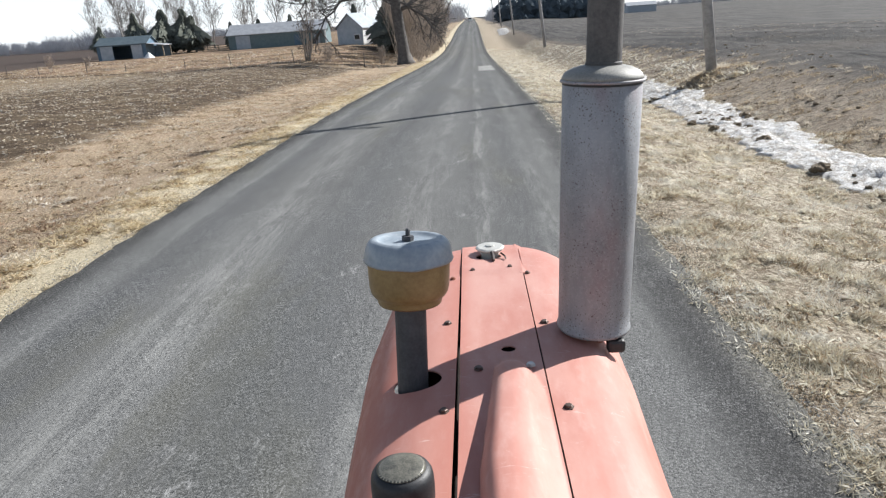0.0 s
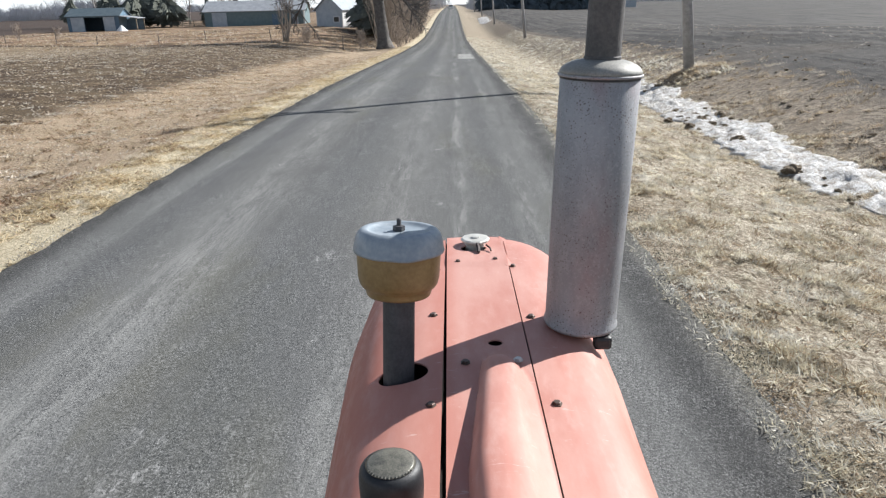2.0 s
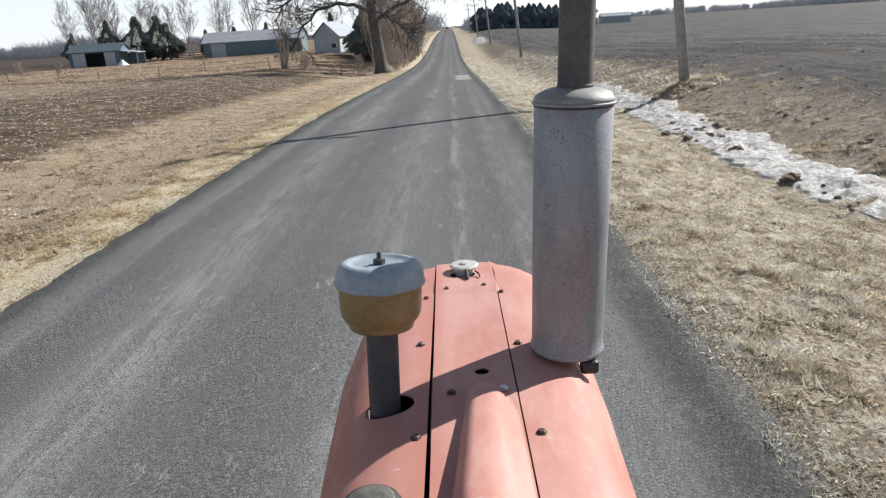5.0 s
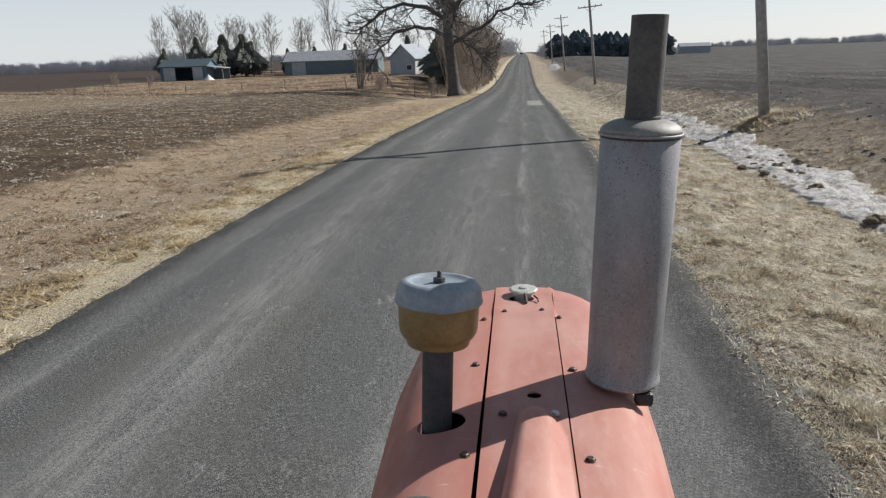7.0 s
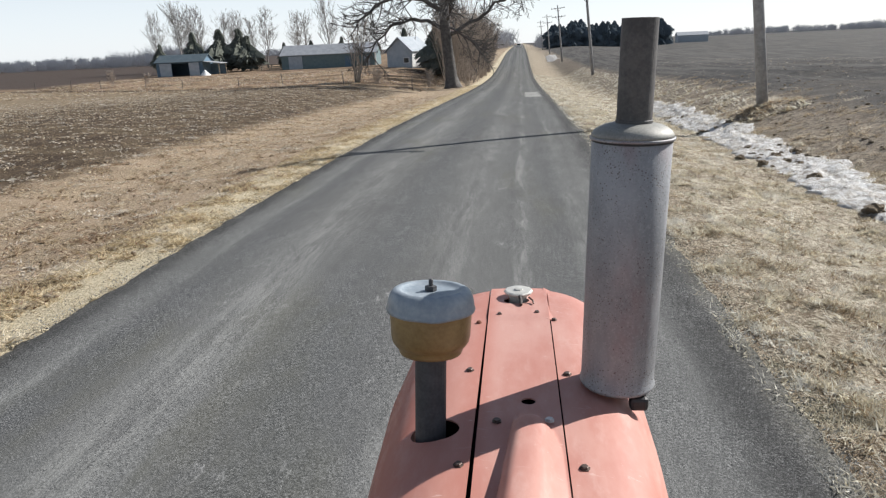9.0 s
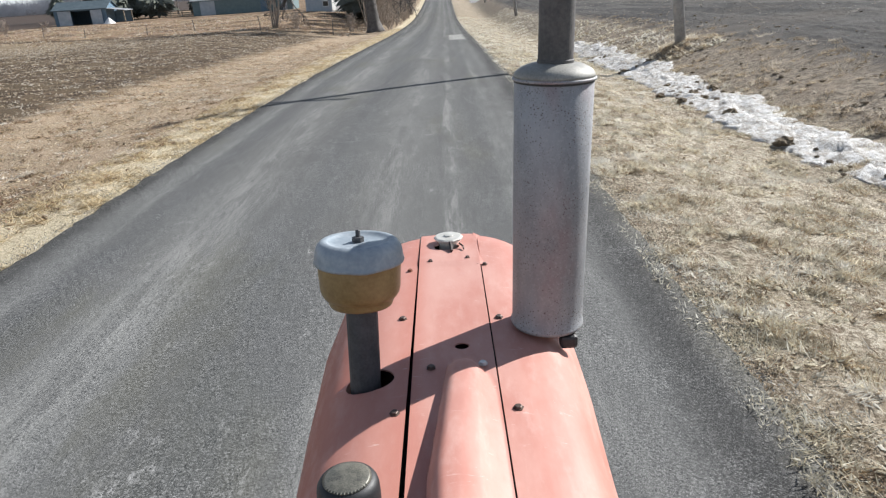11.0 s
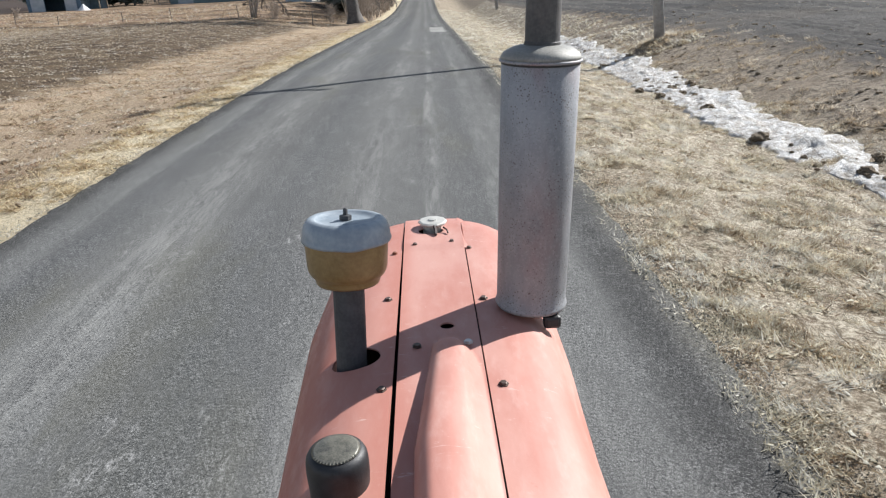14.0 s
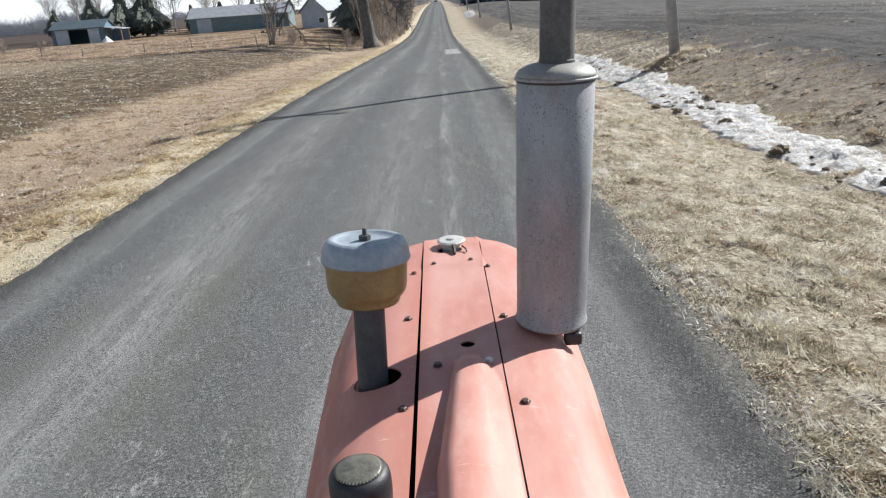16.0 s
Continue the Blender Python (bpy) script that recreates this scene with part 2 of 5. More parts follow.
    left = m.math("MULTIPLY", m.ramp(xw, -12.4, -10.9, 1, 0), m.ramp(m.math("SUBTRACT", m.math("ADD", y, wob), back), -2.5, 0.0, 1, 0))
    c = m.mix(left, c, stubble)
    # a dark brown line along the field's far edge
    far_line = m.math("MULTIPLY", m.ramp(m.math("ABSOLUTE", m.math("SUBTRACT", m.math("SUBTRACT", m.math("ADD", y, m.math("MULTIPLY", wob, 0.5)), back), -0.5)), 0.6, 1.8, 1, 0), m.ramp(x, -9.5, -11.5))
    c = m.mix(m.math("MULTIPLY", far_line, 0.85), c, (0.05, 0.035, 0.024))
    beyond = m.math("MULTIPLY", m.ramp(x, -82, -70, 1, 0), m.ramp(m.math("SUBTRACT", y, back), 2, 8))
    c = m.mix(beyond, c, m.mix(n2, (0.05, 0.037, 0.031), (0.085, 0.064, 0.053)))
    bump = m.math("ADD", n2, m.math("MULTIPLY", n3, 0.4))
    return m.done(c, 0.95, 0, bump, 0.06, 0.9, 0.15)


def straw_material(name, a, b, c):
    m = Nodes(name)
    r = m.island()
    col = m.mix(m.ramp(r, 0.0, 0.6), a, b)
    col = m.mix(m.ramp(r, 0.75, 1.0), col, c)
    # darker clumps and bleached patches
    col = m.mix(m.ramp(m.noise(4.5, 5, 0.75), 0.5, 0.6, 0, 0.6), col, tuple(0.42 * v for v in a))
    col = m.mix(m.ramp(m.noise(1.3, 5, 0.7), 0.48, 0.6, 0, 0.65), col, tuple(0.36 + 0.58 * v for v in c))
    mat = m.done(col, 0.85, 0, None, spec=0.2)
    # thin dry leaves let some light through
    through_leaf, both = m.t.nodes.new("ShaderNodeBsdfTranslucent"), m.t.nodes.new("ShaderNodeMixShader")
    m.put(through_leaf.inputs["Color"], col)
    both.inputs[0].default_value = 0.5
    m.t.links.new(m.b.outputs[0], both.inputs[1])
    m.t.links.new(through_leaf.outputs[0], both.inputs[2])
    m.t.links.new(both.outputs[0], m.t.nodes["Material Output"].inputs[0])
    return mat


def paint_material():
    m = Nodes("faded_red_paint")
    big, mid, fine = m.noise(5, 5, 0.65, (1, 0.4, 1)), m.noise(26, 5, 0.7, (1, 0.35, 1)), m.noise(220, 3, 0.8)
    c = m.mix(m.ramp(big, 0.35, 0.68), (0.465, 0.208, 0.168), (0.545, 0.303, 0.255))
    c = m.mix(m.ramp(mid, 0.48, 0.75, 0, 0.3), c, (0.63, 0.45, 0.4))
    c = m.mix(m.ramp(m.noise(60, 5, 0.8, (1, 0.3, 1)), 0.66, 0.74, 0, 0.5), c, (0.62, 0.45, 0.38))
    c = m.mix(m.ramp(m.noise(17, 6, 0.8), 0.66, 0.76, 0, 0.5), c, (0.42, 0.15, 0.115))
    # left flank's shade painted as deeper red; less bleached there and along the seams
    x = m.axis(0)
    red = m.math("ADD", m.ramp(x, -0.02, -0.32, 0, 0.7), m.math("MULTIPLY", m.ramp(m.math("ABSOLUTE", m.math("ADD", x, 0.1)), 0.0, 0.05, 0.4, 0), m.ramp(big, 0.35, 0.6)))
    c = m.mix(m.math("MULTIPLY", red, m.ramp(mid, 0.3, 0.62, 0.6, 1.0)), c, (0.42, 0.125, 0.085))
    # dry chalky scratches
    scratch = m.math("MULTIPLY", m.ramp(m.noise(34, 6, 0.7, (0.35, 1.6, 1), 1.5), 0.61, 0.66), m.ramp(m.noise(7, 3, 0.6), 0.5, 0.62))
    c = m.mix(m.math("MULTIPLY", scratch, 0.55), c, (0.68, 0.52, 0.46))
    return m.done(c, m.ramp(mid, 0.3, 0.7, 0.42, 0.6), 0, m.math("ADD", mid, m.math("MULTIPLY", fine, 0.3)), 0.0015, 0.35, 0.22)


def muffler_material():
    m = Nodes("weathered_muffler_steel")
    z = m.axis(2)
    big, fine = m.noise(6, 5, 0.7, (1, 1, 0.4)), m.noise(90, 4, 0.8)
    c = m.mix(m.ramp(big, 0.35, 0.65), (0.215, 0.222, 0.236), (0.335, 0.338, 0.35))
    c = m.mix(m.ramp(m.noise(4.5, 4, 0.7, (1, 1, 0.5)), 0.52, 0.72, 0, 0.5), c, (0.28, 0.2, 0.205))
    pits = m.math("MULTIPLY", m.ramp(m.cells(115), 0.13, 0.24, 1, 0), m.ramp(m.noise(12, 4, 0.7), 0.42, 0.52))
    pits = m.math("MAXIMUM", pits, m.math("MULTIPLY", m.ramp(m.cells(210), 0.12, 0.26, 1, 0), m.ramp(m.noise(9, 4, 0.7), 0.4, 0.56)))
    c = m.mix(m.ramp(m.noise(140, 4, 0.8), 0.52, 0.62, 0, 0.35), c, (0.42, 0.42, 0.42))
    c = m.mix(m.math("MULTIPLY", pits, 0.85), c, (0.09, 0.06, 0.055))
    return m.done(c, 0.55, 0.25, m.math("SUBTRACT", fine, pits), 0.0015, 0.4, 0.4)


MAT = {
    "road": road_material(),
    "ground": ground_material(),
    "straw": straw_material("dead_grass", (0.5, 0.435, 0.315), (0.76, 0.7, 0.555), (0.88, 0.85, 0.75)),
    "thatch": straw_material("brown_thatch", (0.28, 0.2, 0.125), (0.52, 0.41, 0.27), (0.76, 0.66, 0.49)),
    "straw_edge": straw_material("bleached_grass", (0.42, 0.32, 0.185), (0.66, 0.54, 0.35), (0.76, 0.66, 0.47)),
    "residue": straw_material("corn_residue", (0.3, 0.22, 0.145), (0.5, 0.41, 0.3), (0.74, 0.67, 0.54)),
    "paint": paint_material(),
    "muffler": muffler_material(),
    "dome": simple("dusty_grey_steel", (0.2, 0.195, 0.18), (0.33, 0.32, 0.29), 25, 0.6, 0.15, 0.001),
    "soot": simple("sooty_steel", (0.075, 0.072, 0.072), (0.15, 0.14, 0.133), 14, 0.7, 0.3, 0.001),
    "pipe": simple("dull_dark_pipe", (0.045, 0.045, 0.05), (0.085, 0.085, 0.09), 18, 0.6, 0.2, 0.001),
    "zinc": simple("galvanised_cap", (0.225, 0.27, 0.31), (0.37, 0.4, 0.43), 9, 0.48, 0.15, 0.0005),
    "bowl": simple("yellowed_plastic", (0.2, 0.125, 0.045), (0.3, 0.205, 0.085), 11, 0.4, 0.0, 0.0005),
    "rust": simple("rusty_steel", (0.16, 0.06, 0.04), (0.3, 0.13, 0.08), 30, 0.8, 0.2, 0.001),
    "bolt": simple("dull_bolt_steel", (0.06, 0.04, 0.035), (0.17, 0.13, 0.11), 60, 0.5, 0.6, 0.0005),
    "bright": simple("bright_bolt_steel", (0.45, 0.44, 0.43), (0.65, 0.64, 0.62), 60, 0.4, 0.5, 0.0005),
    "black": simple("black_rubber", (0.012, 0.012, 0.013), (0.03, 0.03, 0.032), 40, 0.5, 0.0, 0.0008),
    "cap_dust": simple("dusty_cap_metal", (0.05, 0.05, 0.045), (0.2, 0.19, 0.155), 45, 0.4, 0.2, 0.0008),
    "iron": simple("dark_iron", (0.03, 0.025, 0.022), (0.07, 0.055, 0.05), 12, 0.7, 0.3, 0.002),
    "white_cap": simple("pale_cap_metal", (0.45, 0.44, 0.4), (0.62, 0.6, 0.55), 30, 0.4, 0.2, 0.0008),
    "tyre": simple("tyre_rubber", (0.015, 0.015, 0.015), (0.04, 0.04, 0.038), 20, 0.85, 0.0, 0.003),
    "bark": simple("dark_oak_bark", (0.065, 0.06, 0.058), (0.15, 0.137, 0.128), 3, 0.95, 0.0, 0.05, 14),
    "grey_bark": simple("pale_grey_bark", (0.21, 0.192, 0.18), (0.34, 0.317, 0.295), 4, 0.95, 0.0, 0.02),
    "twig": simple("brown_twigs", (0.27, 0.225, 0.19), (0.42, 0.36, 0.305), 3, 0.95, 0.0, 0.01),
    "needle": simple("dark_conifer_green", (0.1, 0.11, 0.095), (0.15, 0.155, 0.13), 1.5, 0.95, 0.0, 0.05, spec=0.05),
    # far belt: bluish haze is mixed into the needle colour
    "belt": simple("haze_tinted_needles", (0.085, 0.108, 0.125), (0.125, 0.15, 0.17), 0.6, 0.95, 0.0, 0.05, spec=0.05),
    "leaf": straw_material("brown_leaf_litter", (0.2, 0.12, 0.075), (0.4, 0.28, 0.19), (0.76, 0.68, 0.56)),
    # the haze of the distance is put into this pale bluish twig colour
    "far_twig": simple("haze_tinted_far_twigs", (0.36, 0.365, 0.385), (0.48, 0.485, 0.51), 0.3, 0.95, 0.0, 0.05),
    "pole": simple("weathered_pole_wood", (0.24, 0.23, 0.225), (0.4, 0.385, 0.375), 5, 0.9, 0.0, 0.006),
    "siding_blue": simple("faded_blue_siding", (0.075, 0.13, 0.185), (0.12, 0.185, 0.25), 1.5, 0.7, 0.0, 0.01),
    "siding_green": simple("dull_teal_siding", (0.1, 0.15, 0.16), (0.15, 0.2, 0.21), 1.5, 0.7, 0.0, 0.01),
    "siding_pale": simple("pale_grey_siding", (0.3, 0.34, 0.38), (0.42, 0.45, 0.48), 1.5, 0.7, 0.0, 0.01),
    "white": simple("chalky_white_paint", (0.68, 0.68, 0.67), (0.8, 0.8, 0.78), 2, 0.7, 0.0, 0.004),
    "roof": simple("grey_metal_roof", (0.3, 0.31, 0.33), (0.45, 0.46, 0.47), 1.2, 0.5, 0.2, 0.006),
    "roof_dark": simple("weathered_dark_roof", (0.06, 0.085, 0.1), (0.1, 0.13, 0.145), 1.2, 0.6, 0.1, 0.006),
    "board": simple("grey_fence_wood", (0.16, 0.13, 0.1), (0.3, 0.26, 0.2), 6, 0.9, 0.0, 0.004),
    "glass": simple("dark_window_glass", (0.02, 0.025, 0.03), (0.04, 0.045, 0.05), 2, 0.08, 0.0, 0.0005),
    "gravel": straw_material("grey_gravel", (0.1, 0.1, 0.095), (0.27, 0.26, 0.235), (0.46, 0.44, 0.4)),
    "snow": None,
    "tussock": simple("brown_tussock", (0.11, 0.08, 0.052), (0.27, 0.21, 0.14), 14, 0.95, 0.0, 0.03),
    "clod": simple("dark_soil_clod", (0.035, 0.026, 0.02), (0.12, 0.095, 0.065), 9, 0.95, 0.0, 0.02),
}
m = Nodes("dirty_snow")
f = m.ramp(m.noise(4, 9, 0.9, (1.3, 0.8, 1)), 0.43, 0.58)
MAT["snow"] = m.done(m.mix(m.math("MULTIPLY", f, 0.9), (0.66, 0.65, 0.635), (0.25, 0.205, 0.155)), 0.6, 0, m.noise(9, 6, 0.75), 0.09, 1.0)


# ---- mesh helpers ----
def mesh_of(name, verts, faces, material, smooth=False):
    me = bpy.data.meshes.new(name)
    me.from_pydata([tuple(v) for v in verts], [], [tuple(f) for f in faces])
    me.materials.append(MAT[material])
    if smooth:
        me.polygons.foreach_set("use_smooth", [True] * len(me.polygons))
    me.update()
    return me


def part(name, bm, material, parent=None, label="", smooth=False):
    """Links a bmesh, or a pair of vertices and faces, as one mesh object under a thing or a part."""
    if isinstance(bm, tuple):
        me = mesh_of(name, bm[0], bm[1], material, smooth)
    else:
        bmesh.ops.recalc_face_normals(bm, faces=bm.faces)
        for e in bm.edges:
            e.smooth = len(e.link_faces) != 2 or e.calc_face_angle() < 0.7
        me = bpy.data.meshes.new(name)
        bm.to_mesh(me)
        bm.free()
        me.materials.append(MAT[material])
        if smooth:
            me.polygons.foreach_set("use_smooth", [True] * len(me.polygons))
    ob = new(name, me)
    if parent is not None:
        ob.parent = parent
    if label:
        tagged(ob, label)
    return ob


def empty(name, x=0, y=0, z=0, rz=0, **tags):
    ob = new(name)
    ob.matrix_world = pose(x, y, z, 0, 0, rz)
    return tagged(ob, **tags)


def box(lo, hi, bevel=0.0):
    bm = bmesh.new()
    bmesh.ops.create_cube(bm, size=1)
    for v in bm.verts:
        v.co = Vector([a + (c + 0.5) * (b - a) for c, a, b in zip(v.co, lo, hi)])
    if bevel:
        bmesh.ops.bevel(bm, geom=bm.edges[:], offset=bevel, segments=2, affect="EDGES", profile=0.5)
    return bm


def lathe(profile, segments=32, centre=(0, 0, 0), tilt=None, close=True):
    """A turned body from (radius, height) pairs, closed at both ends."""
    verts, faces = [], []
    n = len(profile)
    for r, z in profile:
        for i in range(segments):
            a = 2 * math.pi * i / segments
            verts.append(Vector((r * math.cos(a), r * math.sin(a), z)))
    for k in range(n - 1):
        for i in range(segments):
            j = (i + 1) % segments
            faces.append((k * segments + i, k * segments + j, (k + 1) * segments + j, (k + 1) * segments + i))
    if close:
        faces.append(tuple(reversed(range(segments))))
        faces.append(tuple(range((n - 1) * segments, n * segments)))
    if tilt:
        verts = [tilt @ v for v in verts]
    return [v + Vector(centre) for v in verts], faces


def tube(points, radii, sides=6, cap=True):
    """A bent, tapered tube along points."""
    verts, faces = [], []
    pts = [Vector(p) for p in points]
    up = Vector((0.31, 0.17, 0.93))
    for k, p in enumerate(pts):
        way = (pts[min(k + 1, len(pts) - 1)] - pts[max(k - 1, 0)]).normalized()
        a = way.cross(up)
        a = a.normalized() if a.length > 1e-3 else Vector((1, 0, 0))
        b = way.cross(a)
        for i in range(sides):
            g = 2 * math.pi * i / sides
            verts.append(p + (a * math.cos(g) + b * math.sin(g)) * radii[k])
    for k in range(len(pts) - 1):
        for i in range(sides):
            j = (i + 1) % sides
            faces.append((k * sides + i, k * sides + j, (k + 1) * sides + j, (k + 1) * sides + i))
    if cap:
        faces.append(tuple(range((len(pts) - 1) * sides, len(pts) * sides)))
        faces.append(tuple(reversed(range(sides))))
    return verts, faces


def join(*bits):
    verts, faces = [], []
    for v, f in bits:
        n = len(verts)
        verts += list(v)
        faces += [tuple(i + n for i in face) for face in f]
    return verts, faces


def curve_through(table):
    """A smooth function through (position, value) pairs."""
    xs, ys = np.array(table, float).T
    slope = np.gradient(ys, xs)

    def f(x):
        x = np.asarray(x, float)
        k = np.clip(np.searchsorted(xs, x) - 1, 0, len(xs) - 2)
        h = xs[k + 1] - xs[k]
        t = np.clip((x - xs[k]) / h, 0, 1)
        return (2 * t**3 - 3 * t**2 + 1) * ys[k] + (t**3 - 2 * t**2 + t) * h * slope[k] + (3 * t**2 - 2 * t**3) * ys[k + 1] + (t**3 - t**2) * h * slope[k + 1]

    return f


# ---- lie of the land ----
ROAD_L, ROAD_R = -4.82, 1.98
road_z = curve_through([(-80, 0.3), (-20, 0.02), (0, 0), (12, -0.05), (23, -0.24), (38, -0.68), (60, -1.4), (85, -2.05), (108, -2.4), (140, -2.2), (200, -1.0), (400, 0.3), (900, 0.6), (3500, 0.2)])
left_z = curve_through([(-80, 0.1), (0, -0.12), (23, -0.2), (40, -0.5), (75, -1.25), (105, -1.05), (140, -0.9), (300, -0.4), (900, 0.3), (3500, 0.2)])
right_z = curve_through([(-80, 0.2), (0, 0.05), (23, 0.1), (50, -0.4), (88, -1.3), (150, -1.3), (300, -0.7), (600, -0.2), (1500, 0.2), (3500, 0.2)])
left_cut = curve_through([(0, -0.02), (0.6, -0.04), (2.5, -0.2), (4.5, -0.27), (6.5, -0.14), (9, 0.0), (40, 0), (4000, 0)])
right_cut = curve_through([(0, -0.02), (0.5, -0.05), (2.0, -0.26), (3.3, -0.47), (4.6, -0.5), (6.2, -0.2), (7.2, 0.0), (40, 0), (4000, 0)])


def ground_z(x, y):
    x, y = np.asarray(x, float), np.asarray(y, float)
    sl, sr = np.maximum(ROAD_L - x, 0), np.maximum(x - ROAD_R, 0)
    bl, br = np.clip((sl - 3) / 14, 0, 1), np.clip((sr - 3.5) / 5, 0, 1)
    bl, br = bl * bl * (3 - 2 * bl), br * br * (3 - 2 * br)
    z = road_z(y) * (1 - bl - br) + left_z(y) * bl + right_z(y) * br
    # a grassy mound round the foot of the nearest pole
    z = z + 0.27 * np.exp(-((x - 8.35) ** 2 / 1.6 + (y - 25.4) ** 2 / 1.2))
    return z + np.where(sl > 0, left_cut(sl), 0) + np.where(sr > 0, right_cut(sr), 0)


def gz(x, y):
    return float(ground_z(x, y))


def steps(*spans):
    """Break points from (start, end, step) spans."""
    out = []
    for a, b, s in spans:
        out += list(np.arange(a, b - 1e-6, s))
    return np.array(out + [spans[-1][1]])


def make_ground():
    xs = steps((-3000, -600, 400), (-600, -120, 40), (-120, -40, 6), (-40, -14, 1.2), (-14, -4.85, 0.3), (-4.85, 2.0, 1.1), (2.0, 12, 0.22), (12, 40, 1.2), (40, 160, 8), (160, 600, 55), (600, 3000, 400))
    ys = steps((-60, 0, 5), (0, 45, 0.3), (45, 110, 1.2), (110, 300, 6), (300, 900, 50), (900, 3000, 300))
    X, Y = np.meshgrid(xs, ys)
    Z = ground_z(X, Y)
    off = np.array([noise.noise(Vector((x * 0.9, y * 0.9, 0))) * 0.7 + noise.noise(Vector((x * 2.7, y * 2.7, 4))) * 0.5 if -40 < x < 40 and y < 110 else 0 for x, y in zip(X.ravel(), Y.ravel())]).reshape(X.shape)
    out = np.minimum(1, np.maximum(np.maximum(ROAD_L - X, X - ROAD_R) - 0.05, 0) / 1.2)
    Z += off * 0.1 * out
    Z -= np.where((X > ROAD_L) & (X < ROAD_R), 0.06, 0)
    nx = len(xs)
    faces = [(j * nx + i, j * nx + i + 1, (j + 1) * nx + i + 1, (j + 1) * nx + i) for j in range(len(ys) - 1) for i in range(nx - 1)]
    ob = part("ground", (np.stack([X.ravel(), Y.ravel(), Z.ravel()], 1), faces), "ground", smooth=True)
    tagged(ob, "dry tan verge, corn stubble and dark ploughed fields", "ground", kind="structure")


def make_road():
    ys = steps((-60, 0, 4), (0, 40, 0.12), (40, 60, 0.5), (60, 160, 2), (160, 900, 20))
    cols = [0.0, 0.02, 0.06, 0.25, 0.5, 0.75, 0.94, 0.98, 1.0]
    verts, faces = [], []
    for y in ys:
        jl = noise.noise(Vector((0, y * 0.5, 2))) * 0.06 + noise.noise(Vector((0, y * 2.2, 5))) * 0.07 + noise.noise(Vector((0, y * 6, 7))) * 0.06
        jr = noise.noise(Vector((9, y * 0.5, 2))) * 0.06 + noise.noise(Vector((9, y * 2.2, 5))) * 0.07 + noise.noise(Vector((9, y * 6, 7))) * 0.06
        for c in cols:
            x = ROAD_L + jl + c * (ROAD_R + jr - ROAD_L - jl)
            drop = -0.07 if c in (0.0, 1.0) else 0.0
            verts.append((x, y, float(road_z(y)) + drop + 0.012 + 0.03 * (1 - (2 * c - 1) ** 2)))
    n = len(cols)
    for j in range(len(ys) - 1):
        for i in range(n - 1):
            faces.append((j * n + i, j * n + i + 1, (j + 1) * n + i + 1, (j + 1) * n + i))
    tagged(part("road", (verts, faces), "road", smooth=True), "worn grey asphalt country road with pale scuffs", "road", kind="structure")


make_ground()
make_road()


# ---- tractor ----
def shaped_panel(name, section, y_back, y_front, inner, material, parent, thick=0.004, ny=40):
    """A bent hood panel: section gives (x, z) across, y runs from back to a rounded front."""
    bm = bmesh.new()
    rows = []
    for j in range(ny + 1):
        row = []
        for x, z in section:
            yf = y_front(x)
            t = j / ny
            y = y_back + (yf - y_back) * t
            roll = max(0.0, (y - (yf - 0.12)) / 0.12)
            row.append(bm.verts.new((x, y, z + inner(x, y) - 0.014 * roll**2.2)))
        rows.append(row)
    for a, b in zip(rows, rows[1:]):
        for i in range(len(section) - 1):
            bm.faces.new((a[i], a[i + 1], b[i + 1], b[i]))
    bmesh.ops.recalc_face_normals(bm, faces=bm.faces)
    bmesh.ops.solidify(bm, geom=bm.faces[:], thickness=thick)
    return part(name, bm, material, parent, smooth=True)


def punch(ob, cx, cy, radius, squash=1.0):
    """Cuts a round hole down through a panel."""
    v, f = lathe([(radius, -0.3), (radius, 0.3)], 28)
    cutter = new("cutter", mesh_of("cutter", [(p.x + cx, p.y * squash + cy, p.z + 1.65) for p in v], f, "black"))
    mod = ob.modifiers.new("hole", "BOOLEAN")
    mod.operation, mod.object, mod.solver = "DIFFERENCE", cutter, "EXACT"
    bpy.context.view_layer.update()
    me = bpy.data.meshes.new_from_object(ob.evaluated_get(bpy.context.evaluated_depsgraph_get()))
    ob.modifiers.clear()
    old, ob.data = ob.data, me
    bpy.data.objects.remove(cutter)


def hex_bolt(parent, x, y, z, r=0.0085, material="bolt", turn=0.3):
    v, f = lathe([(r * 1.35, 0.0), (r * 1.35, 0.002), (r, 0.0022), (r, 0.0055), (r * 0.8, 0.0068)], 6, (x, y, z), Matrix.Rotation(turn, 3, "Z"))
    return part("bolt", (v, f), material, parent)


